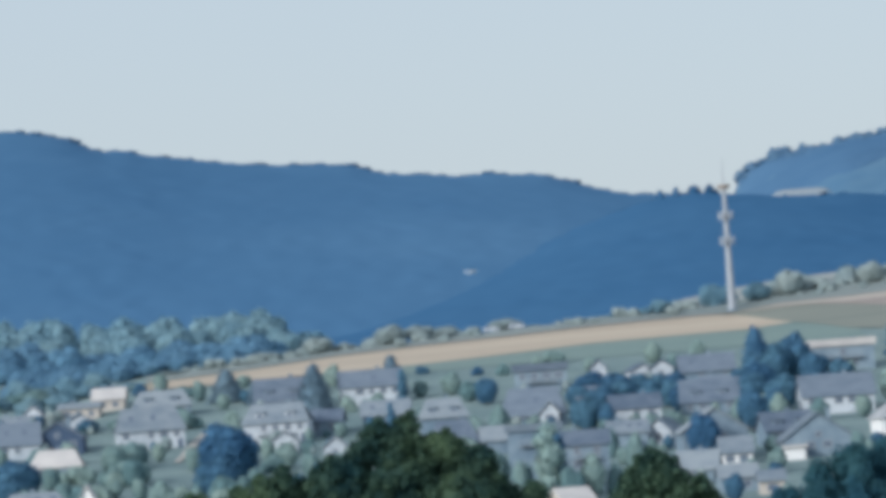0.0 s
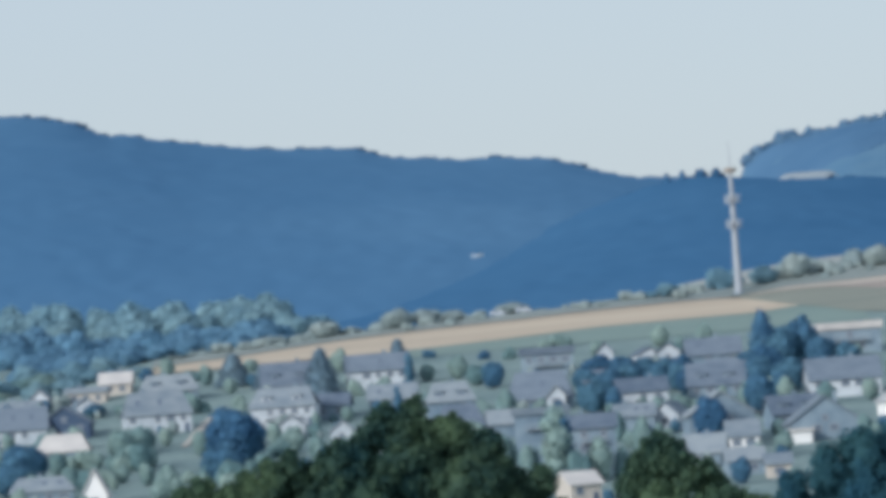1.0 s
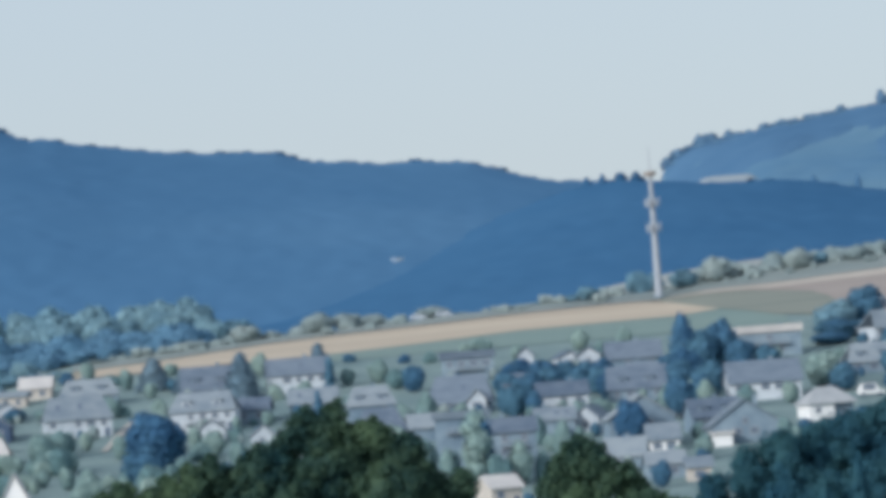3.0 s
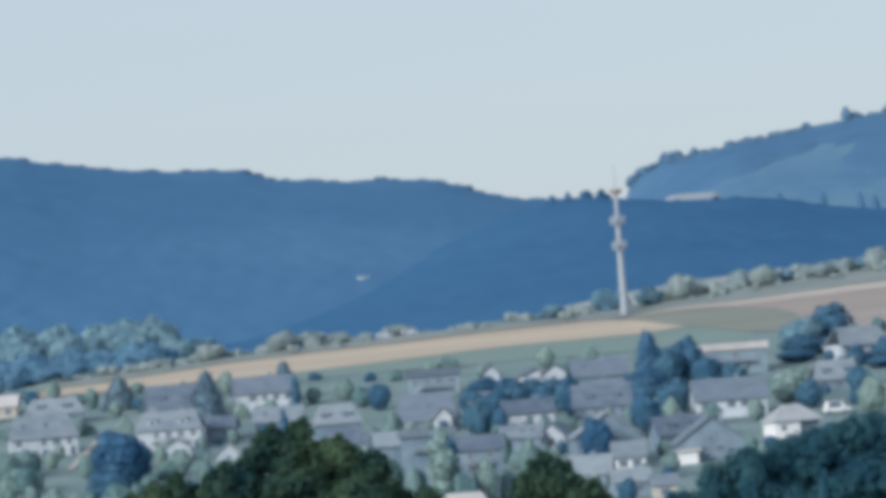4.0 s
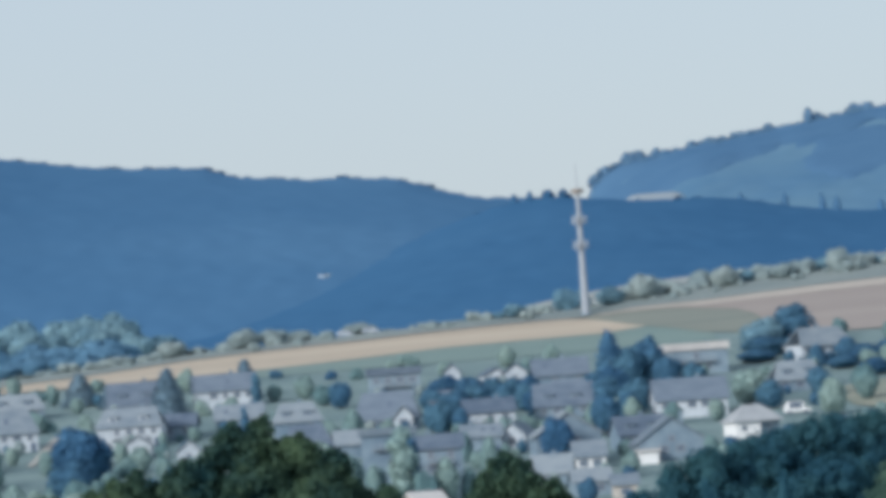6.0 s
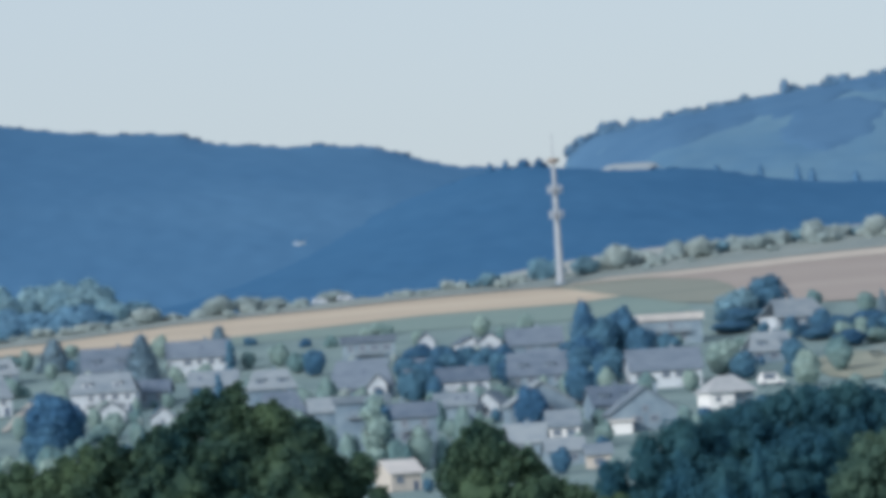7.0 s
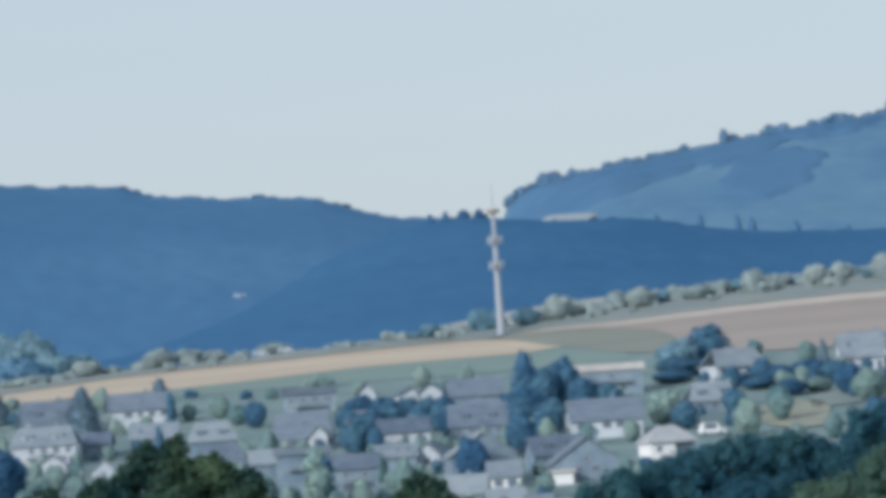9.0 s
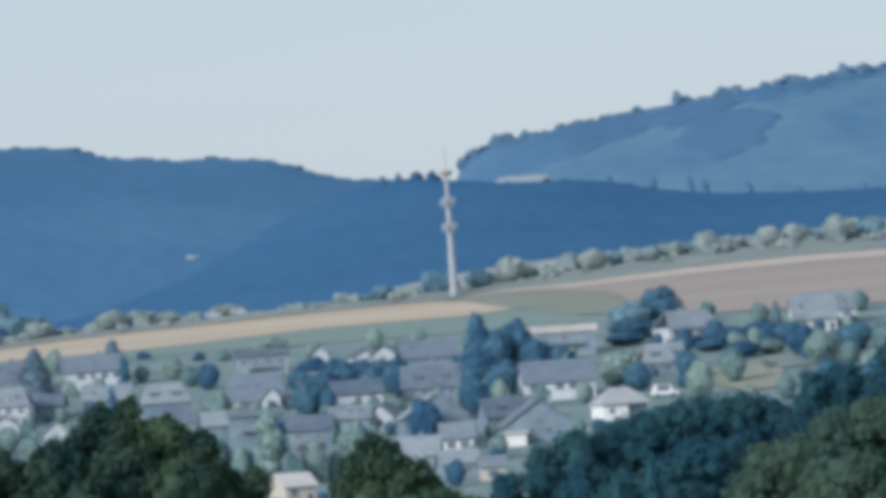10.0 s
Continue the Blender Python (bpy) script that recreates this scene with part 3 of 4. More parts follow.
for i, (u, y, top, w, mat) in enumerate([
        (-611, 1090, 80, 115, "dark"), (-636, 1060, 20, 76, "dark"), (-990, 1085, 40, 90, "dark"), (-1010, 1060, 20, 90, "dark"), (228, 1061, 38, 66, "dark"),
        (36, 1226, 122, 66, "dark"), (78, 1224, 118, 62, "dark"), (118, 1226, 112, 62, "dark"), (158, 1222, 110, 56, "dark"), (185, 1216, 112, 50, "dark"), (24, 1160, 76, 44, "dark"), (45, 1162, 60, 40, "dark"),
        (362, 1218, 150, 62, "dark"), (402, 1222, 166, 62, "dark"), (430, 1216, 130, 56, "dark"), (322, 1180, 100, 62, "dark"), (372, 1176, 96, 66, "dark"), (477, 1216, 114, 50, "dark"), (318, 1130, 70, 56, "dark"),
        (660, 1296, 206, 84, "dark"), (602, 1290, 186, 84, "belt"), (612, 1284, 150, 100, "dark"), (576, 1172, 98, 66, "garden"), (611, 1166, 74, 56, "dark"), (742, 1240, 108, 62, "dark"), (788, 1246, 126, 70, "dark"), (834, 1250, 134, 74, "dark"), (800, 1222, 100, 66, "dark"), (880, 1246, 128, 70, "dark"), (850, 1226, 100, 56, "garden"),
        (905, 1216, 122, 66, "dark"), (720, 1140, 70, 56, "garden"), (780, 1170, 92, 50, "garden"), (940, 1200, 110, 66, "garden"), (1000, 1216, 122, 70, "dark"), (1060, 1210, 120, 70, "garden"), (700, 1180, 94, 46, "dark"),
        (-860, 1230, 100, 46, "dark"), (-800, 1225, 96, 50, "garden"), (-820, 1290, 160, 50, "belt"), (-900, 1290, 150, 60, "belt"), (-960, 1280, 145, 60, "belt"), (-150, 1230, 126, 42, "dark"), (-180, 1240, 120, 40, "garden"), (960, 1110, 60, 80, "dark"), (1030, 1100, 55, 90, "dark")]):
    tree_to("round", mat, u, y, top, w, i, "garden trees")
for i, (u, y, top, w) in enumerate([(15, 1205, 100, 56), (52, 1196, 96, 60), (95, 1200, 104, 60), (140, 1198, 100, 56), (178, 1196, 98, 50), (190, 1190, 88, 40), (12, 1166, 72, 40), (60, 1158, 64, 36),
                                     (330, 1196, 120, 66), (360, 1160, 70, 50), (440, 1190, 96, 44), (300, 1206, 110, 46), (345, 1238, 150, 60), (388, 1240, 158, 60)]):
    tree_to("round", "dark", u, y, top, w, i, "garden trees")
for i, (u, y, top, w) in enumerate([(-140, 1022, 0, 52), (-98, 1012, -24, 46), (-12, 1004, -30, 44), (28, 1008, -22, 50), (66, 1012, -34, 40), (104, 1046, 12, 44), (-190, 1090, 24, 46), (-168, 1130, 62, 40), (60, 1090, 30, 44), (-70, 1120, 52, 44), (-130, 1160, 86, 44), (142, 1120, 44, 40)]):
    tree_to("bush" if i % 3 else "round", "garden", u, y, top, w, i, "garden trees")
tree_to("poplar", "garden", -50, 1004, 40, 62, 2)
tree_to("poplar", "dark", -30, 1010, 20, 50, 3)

# ---- the radio mast ----
mast_x, mast_y = bearing(295, 1503), 1503.0
mast = new("radio_mast")
mast.location = (mast_x, mast_y, ground_z(mast_x, mast_y))
tagged(mast, "pale grey tapered radio mast with antenna platforms", "mast")


def tube(bm, z0, z1, r0, r1, sides=16, x=0.0, y=0.0):
    a = [bm.verts.new((x + math.cos(i * 2 * math.pi / sides) * r0, y + math.sin(i * 2 * math.pi / sides) * r0, z0)) for i in range(sides)]
    b = [bm.verts.new((x + math.cos(i * 2 * math.pi / sides) * r1, y + math.sin(i * 2 * math.pi / sides) * r1, z1)) for i in range(sides)]
    for i in range(sides):
        bm.faces.new((a[i], a[(i + 1) % sides], b[(i + 1) % sides], b[i]))
    bm.faces.new(a[::-1])
    bm.faces.new(b)


bm = bmesh.new()
tube(bm, -0.5, 0.6, 1.7, 1.6)
part("base", bm, M["grey"], mast, "concrete footing")
bm = bmesh.new()
tube(bm, 0.5, 12, 1.1, 0.88)
tube(bm, 12, 24, 0.86, 0.68)
tube(bm, 24, 33.0, 0.66, 0.5)
part("pole", bm, M["steel"], mast, smooth=False)
bm = bmesh.new()
tube(bm, 33.9, 37, 0.16, 0.14, 8)
tube(bm, 37, 40.8, 0.12, 0.09, 8)
part("antenna", bm, M["steel"], mast, "thin whip antenna")
bm = bmesh.new()
tube(bm, 32.8, 33.9, 1.45, 1.7, 12)
part("head", bm, M["verge"], mast, "brownish-grey equipment head")
for z in (18.9, 25.6):
    bm = bmesh.new()
    tube(bm, z - 0.15, z + 0.15, 1.6, 1.6, 12)
    deck = part("platform", bm, M["steel"], mast)
    for i in range(6):
        a = i * math.pi / 3
        bm = bmesh.new()
        cx, cy = math.cos(a) * 1.75, math.sin(a) * 1.75
        box(bm, cx - 0.22, cy - 0.22, z - 1.1, cx + 0.22, cy + 0.22, z + 1.2)
        part("panel_antenna", bm, M["steel"], deck)


# ---- houses ----
WALLS = {"white": "white-rendered", "bright": "fresh white-painted", "cream": "cream-rendered", "grey": "grey-rendered", "timber": "dark timber-clad"}
ROOFS = {"roof": "grey tiled", "pale_roof": "pale grey tiled", "light_roof": "whitish sheet"}


def window(parent, x, y, z, w, h):
    bm = bmesh.new()
    t = 0.09
    for x0, x1, z0, z1 in ((-w / 2, w / 2, -t, t), (-w / 2, w / 2, h - t, h + t), (-w / 2 - t, -w / 2 + t, -t, h + t), (w / 2 - t, w / 2 + t, -t, h + t)):
        box(bm, x + x0, y - 0.08, z + z0, x + x1, y + 0.06, z + z1)
    win = part("window", bm, M["frame"], parent)
    bm = bmesh.new()
    box(bm, x - w / 2, y - 0.04, z, x + w / 2, y + 0.05, z + h)
    part("pane", bm, M["glass"], win, "dark glass pane")


def house(x, y, w, d, eave, rise, yaw, style, wall, roof):
    """style e: eaves face the valley; g: gable faces the valley; f: flat roof."""
    root = new("house")
    root.matrix_world = pose(x, y, ground_z(x, y), 0, 0, yaw)
    hipped = style == "e" and w > 9 and int(x * 7 + y) % 5 < 2
    shape = "hipped" if hipped else {"e": "pitched", "g": "gabled", "f": "flat"}[style]
    tagged(root, f"{WALLS[wall]} house with a {shape} {ROOFS[roof]} roof", "house", "village houses")
    hw, hd, low = w / 2, d / 2, -3.0
    bm = bmesh.new()
    if style == "f" or hipped:
        box(bm, -hw, -hd, low, hw, hd, eave)
    else:
        if style == "e":
            ends = [[(s, -hd, low), (s, hd, low), (s, hd, eave), (s, 0, eave + rise), (s, -hd, eave)] for s in (-hw, hw)]
        else:
            ends = [[(-hw, s, low), (hw, s, low), (hw, s, eave), (0, s, eave + rise), (-hw, s, eave)] for s in (-hd, hd)]
        a, b = [[bm.verts.new(p) for p in e] for e in ends]
        bm.faces.new(a)
        bm.faces.new(b[::-1])
        for i in range(5):
            bm.faces.new((a[i], b[i], b[(i + 1) % 5], a[(i + 1) % 5]))
        bmesh.ops.recalc_face_normals(bm, faces=bm.faces)
    part("wall", bm, M[wall], root)
    bm = bmesh.new()
    over = 0.5
    if style == "f":
        box(bm, -hw - over, -hd - over, eave + 0.02, hw + over, hd + over, eave + max(0.5, rise * 0.8))
    else:
        run, length = (hd, hw) if style == "e" else (hw, hd)
        drop = rise / run * over
        prof = [(-run - over, eave - drop + 0.04), (0, eave + rise + 0.04), (run + over, eave - drop + 0.04),
                (run + over, eave - drop + 0.32), (0, eave + rise + 0.34), (-run - over, eave - drop + 0.32)]
        ends = []
        for s in (-length - over, length + over):
            short = 1 - 0.42 * run / length if hipped else 1  # the ridge of a hipped roof is shorter than its eaves
            ends.append([bm.verts.new((s * (short if p == 0 else 1), p, z) if style == "e" else (p, s, z)) for p, z in prof])
        a, b = ends
        for q in ((0, 1, 4, 5), (1, 2, 3, 4)):
            bm.faces.new([a[i] for i in q])
            bm.faces.new([b[i] for i in q][::-1])
        for i in range(6):
            bm.faces.new((a[i], b[i], b[(i + 1) % 6], a[(i + 1) % 6]))
        bmesh.ops.recalc_face_normals(bm, faces=bm.faces)
    top = part("roof", bm, M[roof], root)
    rnd = random.Random(int(x * 10) + int(y))
    if style != "f" and w > 6:
        cx = rnd.uniform(-0.3, 0.3) * w if style == "e" else 0.2 * w
        cy = 0.12 * d if style == "e" else rnd.uniform(-0.1, 0.3) * d
        bm = bmesh.new()
        box(bm, cx - 0.35, cy - 0.35, eave + rise * 0.5, cx + 0.35, cy + 0.35, eave + rise + 0.9)
        box(bm, cx - 0.45, cy - 0.45, eave + rise + 0.9, cx + 0.45, cy + 0.45, eave + rise + 1.05)
        part("chimney", bm, M["grey"], top)
    if style == "e" and w > 9 and rise > 3 and rnd.random() < 0.55:
        for side in (-0.25, 0.22):
            cx, z0 = side * w, eave + rise * 0.22
            y0 = -hd + hd * 0.22
            bm = bmesh.new()
            box(bm, cx - 0.9, y0, z0 - 0.3, cx + 0.9, y0 + hd * 0.45, z0 + 1.2)
            part("dormer", bm, M[wall], top, "small dormer")
            bm = bmesh.new()
            box(bm, cx - 1.1, y0 - 0.25, z0 + 1.22, cx + 1.1, y0 + hd * 0.6, z0 + 1.4)
            part("dormer_roof", bm, M[roof], top)
            bm = bmesh.new()
            box(bm, cx - 0.55, y0 - 0.06, z0 + 0.2, cx + 0.55, y0 + 0.02, z0 + 1.0)
            part("dormer_window", bm, M["glass"], top, "dark glass pane")
    elif style == "e" and w > 7 and roof != "light_roof":
        for side in (-0.28, 0.05, 0.3):
            if rnd.random() < 0.3:
                s0, s1 = 0.35, 0.62
                bm = bmesh.new()
                lift = 0.40
                q = [(side * w - 0.5, -hd * (1 - s0), eave + rise * s0 + lift), (side * w + 0.5, -hd * (1 - s0), eave + rise * s0 + lift),
                     (side * w + 0.5, -hd * (1 - s1), eave + rise * s1 + lift), (side * w - 0.5, -hd * (1 - s1), eave + rise * s1 + lift)]
                up = [bm.verts.new(p) for p in q]
                dn = [bm.verts.new((p[0], p[1], p[2] - 0.15)) for p in q]
                bm.faces.new(up)
                bm.faces.new(dn[::-1])
                for i in range(4):
                    bm.faces.new((dn[i], dn[(i + 1) % 4], up[(i + 1) % 4], up[i]))
                part("skylight", bm, M["glass"], top, "dark roof window")
    storeys = max(1, int(eave / 2.5))
    cols = max(1, int(w / 2.7))
    for s in range(storeys):
        z = eave - 2.0 - 2.5 * s
        for c in range(cols):
            if rnd.random() < 0.6:
                window(root, (c + 0.5) / cols * (w - 0.8) - (w - 0.8) / 2, -hd, z + 0.2, rnd.choice((0.9, 1.2, 1.6)), 1.2)
    if style == "g" and rise > 2.5 and w > 5:
        window(root, 0, -hd, eave + 0.2, 1.0, 1.0)
    if storeys == 1 and eave > 2.5:
        bm = bmesh.new()
        box(bm, hw - 1.5, -hd - 0.05, -0.6, hw - 0.6, -hd + 0.05, 1.45)
        part("door", bm, M["timber"], root)
    if eave > 4.0 and style != "g":
        bm = bmesh.new()
        box(bm, -0.3 * w, -hd - 1.2, eave - 2.75, 0.3 * w, -hd, eave - 2.6)
        for i in range(9):
            px = -0.3 * w + 0.6 * w * i / 8
            box(bm, px - 0.03, -hd - 1.17, eave - 2.6, px + 0.03, -hd - 1.1, eave - 1.7)
        box(bm, -0.3 * w, -hd - 1.2, eave - 1.7, 0.3 * w, -hd - 1.08, eave - 1.6)
        part("balcony", bm, M["frame"], root)
    return root


def hipped_house(x, y, w, d, eave, rise, yaw):
    """A low house under a wide roof that slopes on all four sides, its top rounded."""
    root = new("house")
    root.matrix_world = pose(x, y, ground_z(x, y), 0, 0, yaw)
    tagged(root, "low white-painted house under a rounded pale grey hipped roof", "house", "village houses")
    hw, hd = w / 2, d / 2
    bm = bmesh.new()
    box(bm, -hw, -hd, -3.0, hw * 0.1, hd, eave)
    part("wall", bm, M["bright"], root, "fresh white-painted wall")
    # Right half is coloured grey for the side away from the sun.
    bm = bmesh.new()
    box(bm, hw * 0.1 + 0.003, -hd + 0.8, -3.0, hw, hd - 0.2, eave - 0.02)
    part("wall", bm, M["grey"], root, "wall set back under the eaves, its shade painted grey")
    bm = bmesh.new()
    rings = []
    for inset, z in ((-0.5, 0.0), (-0.5, 0.25), (0.9, 1.6), (2.0, 2.6), (2.9, rise), ):
        a, b = hw - inset * 1.05, max(0.25, hd - inset * 1.3)
        rings.append([bm.verts.new((sx * a, sy * b, eave + z)) for sx, sy in ((-1, -1), (1, -1), (1, 1), (-1, 1))])
    for lo, hi in zip(rings, rings[1:]):
        for i in range(4):
            bm.faces.new((lo[i], lo[(i + 1) % 4], hi[(i + 1) % 4], hi[i]))
    bm.faces.new(rings[0][::-1])
    bm.faces.new(rings[-1])
    top = part("roof", bm, M["hall_roof"], root, "rounded pale grey hipped roof")
    bm = bmesh.new()
    box(bm, 0.8, 0.3, eave + rise * 0.7, 1.4, 0.9, eave + rise + 0.35)
    part("chimney", bm, M["grey"], top)
    window(root, -hw * 0.62, -hd, eave - 1.7, 0.9, 1.0)
    window(root, hw * 0.55, -hd + 0.8, eave - 1.7, 1.2, 1.0)
    return root


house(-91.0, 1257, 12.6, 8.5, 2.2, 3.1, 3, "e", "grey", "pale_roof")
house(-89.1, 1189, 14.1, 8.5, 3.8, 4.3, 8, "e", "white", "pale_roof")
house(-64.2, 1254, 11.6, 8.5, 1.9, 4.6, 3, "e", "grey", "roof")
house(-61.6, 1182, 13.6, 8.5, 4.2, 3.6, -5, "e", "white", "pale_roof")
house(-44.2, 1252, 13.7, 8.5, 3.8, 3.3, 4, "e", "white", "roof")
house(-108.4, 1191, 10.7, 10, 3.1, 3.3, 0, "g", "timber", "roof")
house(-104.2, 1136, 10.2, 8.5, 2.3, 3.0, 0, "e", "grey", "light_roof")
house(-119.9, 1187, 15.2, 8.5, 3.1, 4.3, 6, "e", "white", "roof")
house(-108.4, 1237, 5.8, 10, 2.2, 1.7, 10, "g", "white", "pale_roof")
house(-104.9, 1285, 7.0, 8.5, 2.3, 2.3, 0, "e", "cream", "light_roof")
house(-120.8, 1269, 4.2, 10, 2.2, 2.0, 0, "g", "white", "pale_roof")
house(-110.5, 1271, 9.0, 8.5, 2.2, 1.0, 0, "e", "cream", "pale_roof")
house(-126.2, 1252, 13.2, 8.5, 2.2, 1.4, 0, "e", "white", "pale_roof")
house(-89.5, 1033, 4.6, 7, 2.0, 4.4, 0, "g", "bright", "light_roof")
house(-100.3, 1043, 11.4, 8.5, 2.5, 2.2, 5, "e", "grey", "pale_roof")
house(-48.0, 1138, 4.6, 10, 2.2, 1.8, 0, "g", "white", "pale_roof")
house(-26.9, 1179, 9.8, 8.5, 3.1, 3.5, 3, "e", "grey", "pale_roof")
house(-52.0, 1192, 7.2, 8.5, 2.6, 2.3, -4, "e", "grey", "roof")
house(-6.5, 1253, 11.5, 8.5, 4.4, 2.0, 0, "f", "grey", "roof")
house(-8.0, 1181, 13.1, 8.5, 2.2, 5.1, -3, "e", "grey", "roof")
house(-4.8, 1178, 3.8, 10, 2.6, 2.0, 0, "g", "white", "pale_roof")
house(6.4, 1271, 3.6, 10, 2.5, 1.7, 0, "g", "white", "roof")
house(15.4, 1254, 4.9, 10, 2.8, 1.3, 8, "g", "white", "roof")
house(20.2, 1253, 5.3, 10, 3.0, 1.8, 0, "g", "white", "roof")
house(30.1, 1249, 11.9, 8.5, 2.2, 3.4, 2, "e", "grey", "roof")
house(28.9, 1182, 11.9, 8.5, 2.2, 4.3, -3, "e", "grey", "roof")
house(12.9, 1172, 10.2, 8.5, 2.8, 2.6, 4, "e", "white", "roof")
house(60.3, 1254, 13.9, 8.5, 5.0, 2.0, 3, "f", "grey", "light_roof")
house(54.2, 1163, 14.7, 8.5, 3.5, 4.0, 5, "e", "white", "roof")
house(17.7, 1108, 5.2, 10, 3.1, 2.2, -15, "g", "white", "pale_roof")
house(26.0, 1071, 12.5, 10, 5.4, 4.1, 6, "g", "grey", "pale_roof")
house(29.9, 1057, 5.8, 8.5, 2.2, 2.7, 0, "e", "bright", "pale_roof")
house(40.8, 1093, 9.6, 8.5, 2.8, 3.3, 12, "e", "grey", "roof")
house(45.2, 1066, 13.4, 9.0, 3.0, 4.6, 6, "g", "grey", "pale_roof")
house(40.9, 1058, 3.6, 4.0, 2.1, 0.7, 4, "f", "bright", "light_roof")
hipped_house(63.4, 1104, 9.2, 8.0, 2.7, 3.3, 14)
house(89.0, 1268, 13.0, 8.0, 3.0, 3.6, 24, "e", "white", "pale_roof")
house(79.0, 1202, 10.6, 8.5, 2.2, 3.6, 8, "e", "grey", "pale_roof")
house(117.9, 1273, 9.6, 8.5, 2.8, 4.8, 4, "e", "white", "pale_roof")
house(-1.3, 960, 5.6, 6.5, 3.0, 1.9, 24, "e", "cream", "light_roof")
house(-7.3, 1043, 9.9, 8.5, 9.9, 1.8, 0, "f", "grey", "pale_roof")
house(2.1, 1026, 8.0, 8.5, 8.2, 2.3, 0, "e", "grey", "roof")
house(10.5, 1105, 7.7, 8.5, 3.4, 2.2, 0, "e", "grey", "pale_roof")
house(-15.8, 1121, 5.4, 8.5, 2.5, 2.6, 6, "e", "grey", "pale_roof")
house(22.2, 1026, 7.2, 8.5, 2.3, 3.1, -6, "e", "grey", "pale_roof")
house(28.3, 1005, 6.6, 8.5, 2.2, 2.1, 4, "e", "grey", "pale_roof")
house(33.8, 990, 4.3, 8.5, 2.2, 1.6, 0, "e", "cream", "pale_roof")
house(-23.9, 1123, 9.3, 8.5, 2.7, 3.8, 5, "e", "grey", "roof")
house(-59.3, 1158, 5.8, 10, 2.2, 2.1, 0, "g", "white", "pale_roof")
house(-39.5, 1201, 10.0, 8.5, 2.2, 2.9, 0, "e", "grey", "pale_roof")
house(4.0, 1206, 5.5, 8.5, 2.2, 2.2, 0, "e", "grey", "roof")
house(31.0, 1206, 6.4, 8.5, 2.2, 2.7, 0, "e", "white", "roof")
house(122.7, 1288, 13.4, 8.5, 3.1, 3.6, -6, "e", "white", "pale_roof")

# ---- cars and van parked in the village ----
def car(x, y, yaw, long, tall, mat, words):
    root = new("car")
    root.matrix_world = pose(x, y, ground_z(x, y) + 0.3, 0, 0, yaw)
    tagged(root, words, "vehicle", "parked vehicles")
    h = long / 2
    bm = bmesh.new()
    outline = [(-h, 0.3), (h, 0.3), (h, 0.8), (h * 0.62, 0.95), (h * 0.35, tall), (-h * 0.75, tall), (-h, 0.95)]
    a, b = [[bm.verts.new((p, s, z)) for p, z in outline] for s in (-0.88, 0.88)]
    bm.faces.new(a)
    bm.faces.new(b[::-1])
    for i in range(len(outline)):
        bm.faces.new((a[i], b[i], b[(i + 1) % 7], a[(i + 1) % 7]))
    bmesh.ops.recalc_face_normals(bm, faces=bm.faces)
    part("body", bm, mat, root)
    for wx in (-h * 0.62, h * 0.62):
        for wy in (-0.8, 0.8):
            bm = bmesh.new()
            bmesh.ops.create_cone(bm, cap_ends=True, segments=12, radius1=0.32, radius2=0.32, depth=0.2, matrix=pose(wx, wy, 0.3, 90))
            part("wheel", bm, M["timber"], root, "black tyre")
    bm = bmesh.new()
    box(bm, -h * 0.65, -0.91, 1.0, h * 0.3, -0.86, tall - 0.15)
    part("side_window", bm, M["glass"], root)


van_y = 1147.0
car(bearing(656, van_y), van_y, 6, 5.4, 2.4, M["bright"], "white delivery van parked beside the gardens")
car(bearing(-133, 1517), 1517, 4, 4.4, 1.5, M["white"], "white car parked beside the field hedge")
car(bearing(-88, 1517), 1517, 4, 4.4, 1.6, M["white"], "white estate car parked beside the field hedge")

# ---- a light aircraft in the air before the wooded hills ----
plane = new("light_aircraft")
plane.matrix_world = pose(bearing(-161, 2200), 2200, EYE + 311e-4 * 2200, 0, -6, -24) @ Matrix.Scale(0.8, 4)
tagged(plane, "small white light aircraft flying low before the hills", "aircraft")
bm = bmesh.new()
rings = []
for px, pr in ((-3.2, 0.1), (-1.5, 0.35), (0.4, 0.6), (1.8, 0.55), (2.7, 0.3)):
    rings.append([bm.verts.new((px, math.cos(a) * pr, math.sin(a) * pr)) for a in np.arange(10) * math.pi / 5])
for a, b in zip(rings, rings[1:]):
    for i in range(10):
        bm.faces.new((a[i], a[(i + 1) % 10], b[(i + 1) % 10], b[i]))
bm.faces.new(rings[0])
bm.faces.new(rings[-1][::-1])
bmesh.ops.recalc_face_normals(bm, faces=bm.faces)
part("fuselage", bm, M["white"], plane, smooth=True)
for name, x0, x1, half, z in (("wing", 0.2, 1.5, 4.4, 0.62), ("tailplane", -3.2, -2.5, 1.3, 0.1)):
    bm = bmesh.new()
    box(bm, x0, -half, z, x1, half, z + 0.14)
    part(name, bm, M["white"], plane)
bm = bmesh.new()
box(bm, -3.3, -0.06, 0.1, -2.5, 0.06, 1.3)
part("fin", bm, M["white"], plane)

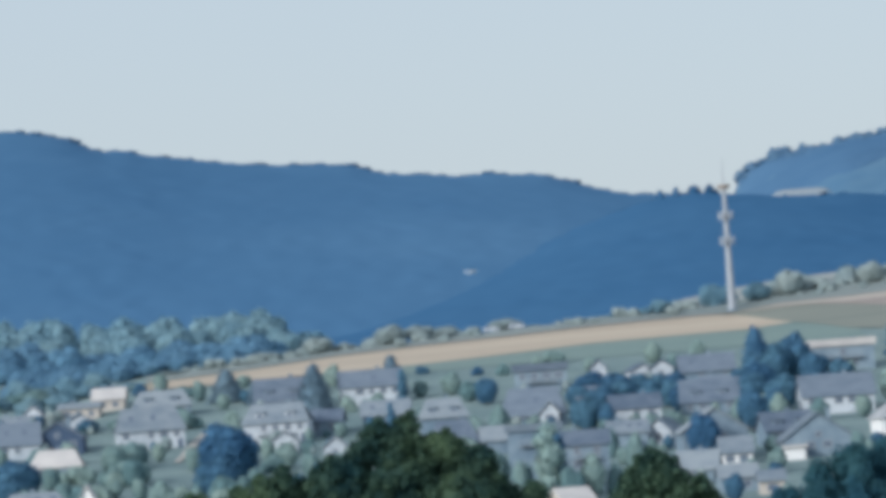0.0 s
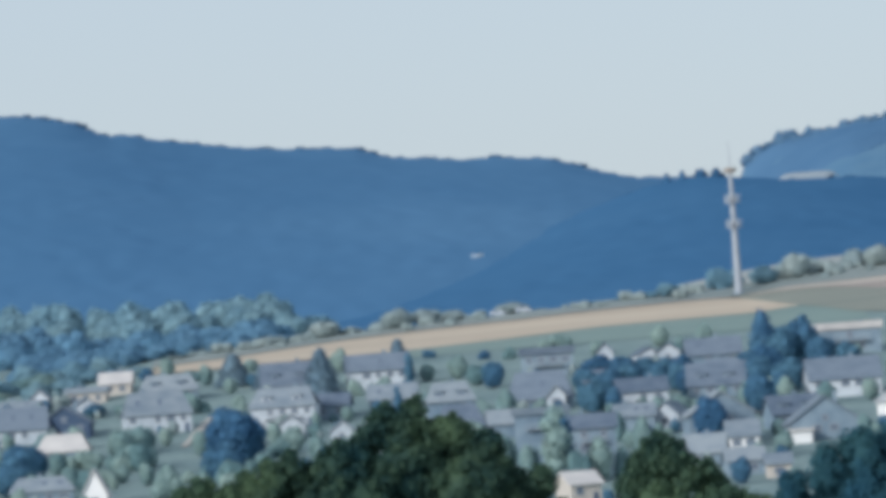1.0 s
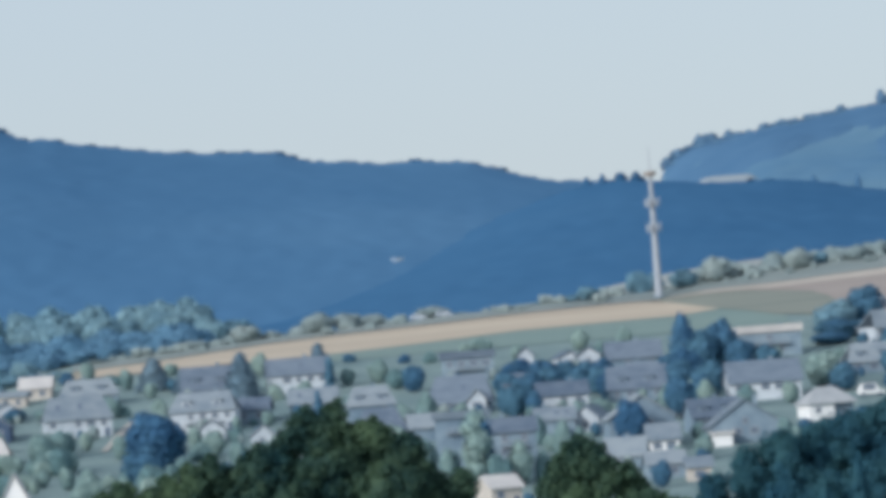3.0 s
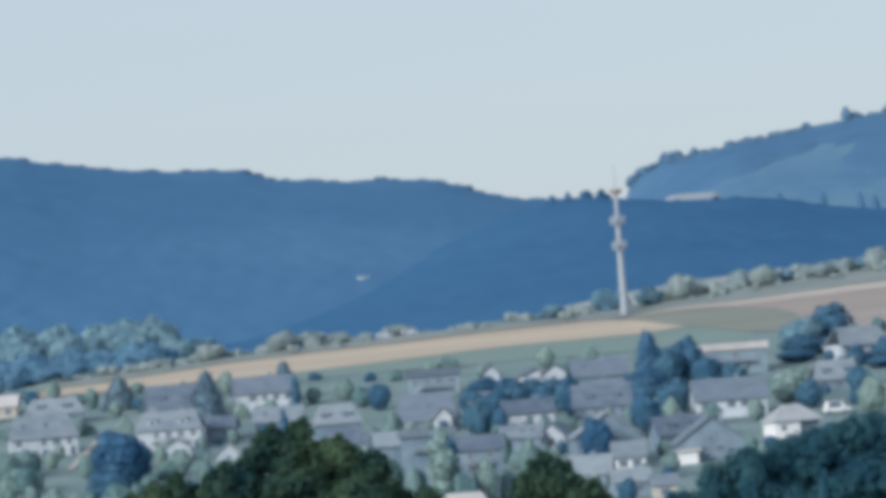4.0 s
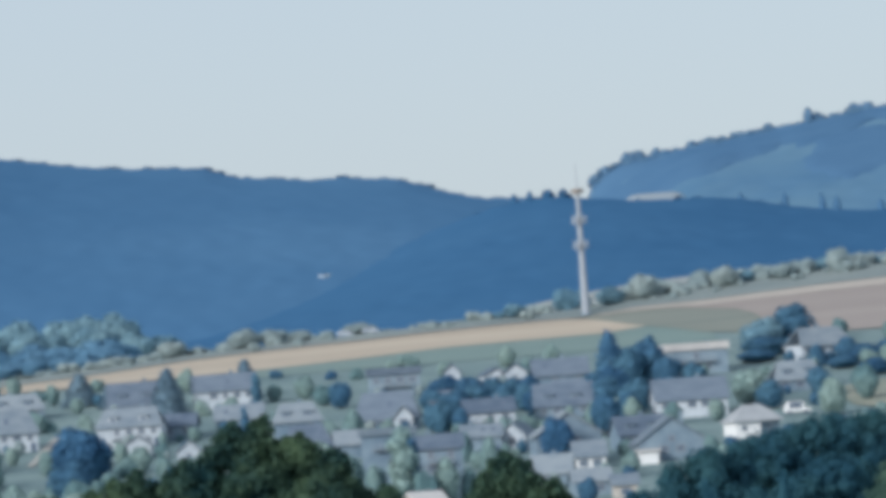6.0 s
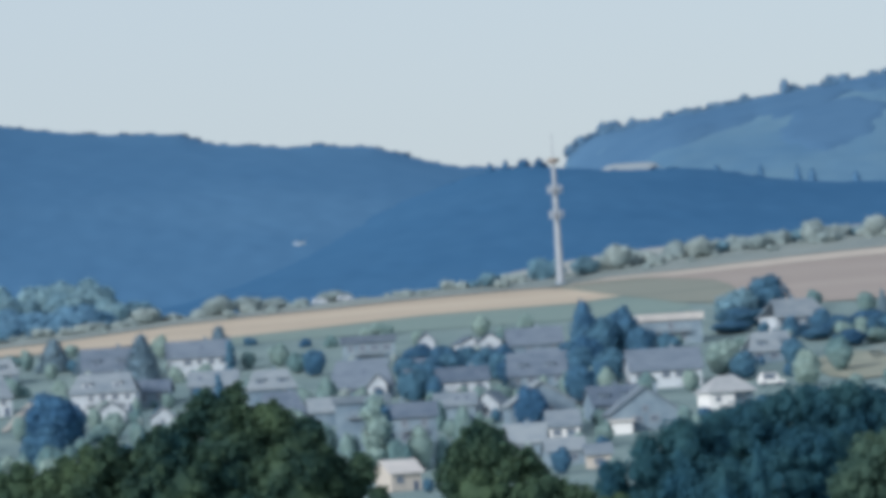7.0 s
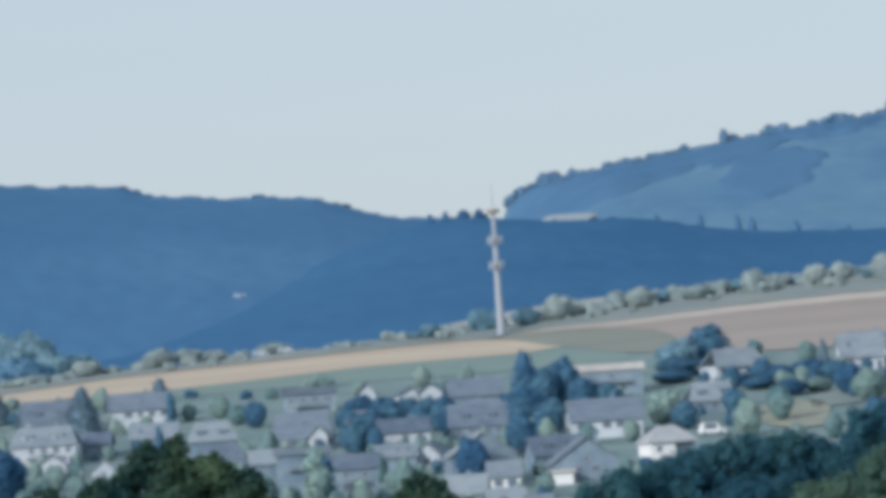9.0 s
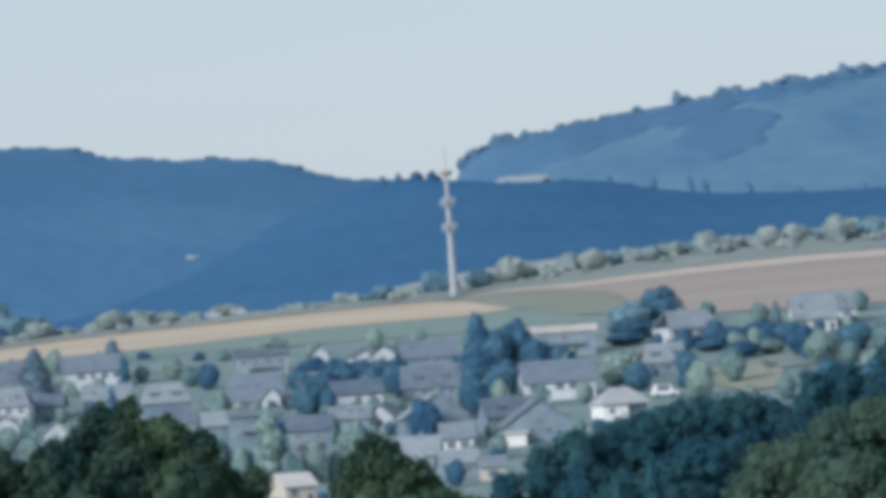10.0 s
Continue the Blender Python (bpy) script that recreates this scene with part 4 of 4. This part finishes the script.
# ---- gardens ----
rng = np.random.default_rng(33)
HOMES = [o for o in scene.objects if o.name.startswith("house")]
spots = [(o.matrix_world.translation.x, o.matrix_world.translation.y) for o in HOMES]
count = 0
for i in range(3000):
    y = rng.uniform(960, 1318)
    x = bearing(rng.uniform(-1060, 1100), y)
    if any(abs(x - a) < 7.5 and -13 < y - b < 8 for a, b in spots) or (abs(x - bearing(656, van_y)) < 6 and -25 < y - van_y < 4) or (-84.5 < x < -76 and 1090 < y < 1216) or (85 < x < 110 and 1130 < y < 1215):
        continue
    count += 1
    if count > 230:
        break
    tall = rng.uniform(1.8, 5.6)
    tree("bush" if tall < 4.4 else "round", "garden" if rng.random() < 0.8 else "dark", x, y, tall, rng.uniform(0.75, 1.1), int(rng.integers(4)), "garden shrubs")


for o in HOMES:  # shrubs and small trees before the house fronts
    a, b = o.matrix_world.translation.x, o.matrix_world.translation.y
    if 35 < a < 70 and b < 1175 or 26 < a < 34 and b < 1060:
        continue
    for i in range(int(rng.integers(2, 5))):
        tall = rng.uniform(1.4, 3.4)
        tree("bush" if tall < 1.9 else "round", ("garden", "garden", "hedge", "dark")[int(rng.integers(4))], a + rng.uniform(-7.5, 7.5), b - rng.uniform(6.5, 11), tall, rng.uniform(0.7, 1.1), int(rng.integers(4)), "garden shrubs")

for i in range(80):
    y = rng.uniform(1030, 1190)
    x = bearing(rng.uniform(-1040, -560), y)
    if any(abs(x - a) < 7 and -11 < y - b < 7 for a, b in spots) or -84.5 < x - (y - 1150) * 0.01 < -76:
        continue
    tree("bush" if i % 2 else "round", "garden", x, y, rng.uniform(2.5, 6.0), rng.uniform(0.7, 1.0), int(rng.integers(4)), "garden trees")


# ---- the near trees ----
def near_tree(y, lobes, leaf, per_area, per, mat, words, seed, clump=3.0, core_size=0.95, shoots=()):
    """A tree whose crown is a heap of leafy lobes: bearing, elevation, radius, all in ten-thousandths of the distance."""
    rng = np.random.default_rng(seed)
    k = y * 1e-4
    u0 = sum(l[0] for l in lobes) / len(lobes)
    x0 = u0 * k
    base = ground_z(x0, y)
    heap = [((u - u0) * k, rng.uniform(-0.5, 0.5) * r * k, EYE + v * k - base, max(0.5 * r * k, r * k - 0.9 * clump * leaf)) for u, v, r in lobes]
    root = new("tree")
    root.location = (x0, y, base)
    tagged(root, words, "tree", "near trees")
    p, way = shell(heap, per_area, rng, 0.85, 1.08)
    # every cluster is a small dome of leaves
    size = rng.uniform(0.6, 1.35, (len(p), 1)) * leaf * clump
    d = unit(rng.normal(0, 1, (len(p), per, 3)) + way[:, None] * 0.7 + np.array((0, 0, 0.3)))
    at = p[:, None] + d * size[:, None] * rng.uniform(0.75, 1.1, (len(p), per, 1))
    leaves = leaf_quads(at.reshape(-1, 3), leaf * 0.3, 1, leaf, rng, d.reshape(-1, 3), 0.4)
    domes = many(ICO1, p, np.repeat(size * 0.78, 3, 1), rng, 0.12)
    lo = np.array(heap)
    core = many(ICO2, lo[:, :3], np.repeat(lo[:, 3:] * core_size, 3, 1), rng, 0.1)
    sprays, facing = [np.zeros((0, 3))], [np.zeros((0, 3))]
    for u, v, long in shoots:  # upright shoots that stand out of the crown, thin towards the tip
        s = rng.uniform(0, 1, 240)
        side = rng.normal(0, 1, (240, 2)) * (0.06 + 0.16 * s[:, None])
        lean = rng.uniform(-0.15, 0.15) * long * k * (1 - s)
        sprays.append(np.stack([(u - u0) * k + side[:, 0] + lean, side[:, 1], EYE + v * k - base - s * long * k], 1))
        facing.append(unit(np.concatenate([side, np.full((240, 1), 0.05)], 1)))
    sprays = leaf_quads(np.concatenate(sprays), leaf * 0.3, 1, leaf * 1.1, rng, np.concatenate(facing))
    v, f = stack_up(leaves, sprays, domes, core)
    ob = new("crown", mesh_of("crown", v, f, mat, False))
    ob.parent = root
    tr = new("trunk", trunk_mesh(max(3.0, max(h[2] for h in heap)), 0.35, 7, rng))
    tr.parent = root
    return root


# Wide noise range paints sunlit clumps and shadowed gaps into the leaf colour.
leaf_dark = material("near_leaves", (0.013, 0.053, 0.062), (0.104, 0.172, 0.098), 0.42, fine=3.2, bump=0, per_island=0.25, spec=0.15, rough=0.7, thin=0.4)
# Woodland leaves lean blue: the haze of their distance is in the colour.
leaf_mid = material("hazed_wood_leaves", (0.036, 0.126, 0.196), (0.064, 0.168, 0.190), 0.25, fine=6, bump=0, per_island=0.15, spec=0.1, rough=0.8, thin=0.5)
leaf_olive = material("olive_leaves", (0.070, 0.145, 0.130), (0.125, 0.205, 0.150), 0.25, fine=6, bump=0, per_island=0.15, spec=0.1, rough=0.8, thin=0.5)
near_tree(180, [(-350, 5, 30), (-370, 2, 32), (-312, 12, 30), (-290, 4, 28), (-335, 6, 30), (-232, -6, 34), (-210, -20, 32), (-262, -30, 36), (-165, -34, 30), (-140, -76, 34), (-80, -108, 34), (-110, -122, 40), (-45, -160, 36),
                (-405, -38, 38), (-436, -40, 38), (-470, -54, 38), (-517, -58, 40), (-557, -70, 40), (-598, -80, 42), (-640, -98, 42), (-690, -96, 50),
                (-310, -60, 80), (-400, -110, 90), (-200, -110, 88), (-500, -150, 100), (-600, -190, 110), (-330, -220, 140), (-160, -220, 110), (-500, -330, 140), (-330, -380, 160), (-150, -360, 130)],
          0.10, 4.0, 48, leaf_dark, "large dark green leafy tree in summer foliage", 41,
          shoots=[(-347, 64, 44), (-368, 44, 30), (-302, 64, 44), (-314, 60, 40), (-286, 73, 66), (-333, 52, 34), (-249, 32, 30), (-224, 36, 30), (-205, 18, 26), (-161, 2, 24),
                  (-390, 20, 26), (-436, 4, 24), (-517, -10, 24), (-75, -68, 22), (-557, -22, 24), (-358, 52, 36), (-270, 26, 26), (-186, 2, 24)])
near_tree(172, [(128, -76, 26), (150, -80, 26), (100, -96, 28), (80, -120, 32), (175, -112, 30), (215, -120, 32), (255, -140, 34), (300, -175, 36), (360, -200, 40),
                (130, -150, 60), (220, -190, 60), (150, -260, 100), (280, -280, 90), (200, -380, 130)],
          0.10, 4.0, 48, leaf_dark, "dark green treetop with a pointed crown", 42,
          shoots=[(128, -24, 54), (143, -28, 52), (115, -34, 46), (167, -42, 44), (155, -33, 46), (95, -58, 36), (85, -70, 32), (182, -66, 30), (136, -30, 50), (215, -78, 26)])
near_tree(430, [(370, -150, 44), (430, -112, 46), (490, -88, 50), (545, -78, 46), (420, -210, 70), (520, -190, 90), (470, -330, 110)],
          0.20, 0.8, 46, leaf_mid, "dark woodland tree, its leaves painted haze-blue", 43, 4.6, 0.92)
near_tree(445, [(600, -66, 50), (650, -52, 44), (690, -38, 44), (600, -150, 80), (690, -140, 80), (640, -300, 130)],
          0.20, 0.8, 46, leaf_mid, "dark woodland tree, its leaves painted haze-blue", 44, 4.6, 0.92)
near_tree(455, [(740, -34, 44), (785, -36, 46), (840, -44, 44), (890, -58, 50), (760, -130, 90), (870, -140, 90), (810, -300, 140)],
          0.20, 0.8, 46, leaf_mid, "dark woodland tree, its leaves painted haze-blue", 45, 4.6, 0.92)
near_tree(340, [(835, -128, 46), (880, -112, 44), (800, -180, 56), (870, -200, 70), (850, -330, 110)],
          0.16, 1.1, 50, leaf_olive, "olive green leafy tree in summer foliage", 46, 4.8, 0.92)
near_tree(330, [(950, -86, 48), (1015, -66, 52), (1075, -60, 60), (960, -180, 90), (1070, -190, 100), (1010, -330, 140)],
          0.16, 1.1, 50, leaf_olive, "olive green leafy tree in summer foliage", 47, 4.8, 0.92)
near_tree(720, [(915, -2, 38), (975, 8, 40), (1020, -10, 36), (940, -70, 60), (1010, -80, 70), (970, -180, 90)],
          0.28, 0.4, 44, leaf_mid, "dark woodland tree, its leaves painted haze-blue", 48, 4.6, 0.92)
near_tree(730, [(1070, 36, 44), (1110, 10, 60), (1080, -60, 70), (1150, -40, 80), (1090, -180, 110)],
          0.28, 0.4, 44, leaf_mid, "dark woodland tree, its leaves painted haze-blue", 49, 4.6, 0.92)
M["leaf_mid"] = leaf_mid
WORDS["leaf_mid"] = "haze-blued dark green"
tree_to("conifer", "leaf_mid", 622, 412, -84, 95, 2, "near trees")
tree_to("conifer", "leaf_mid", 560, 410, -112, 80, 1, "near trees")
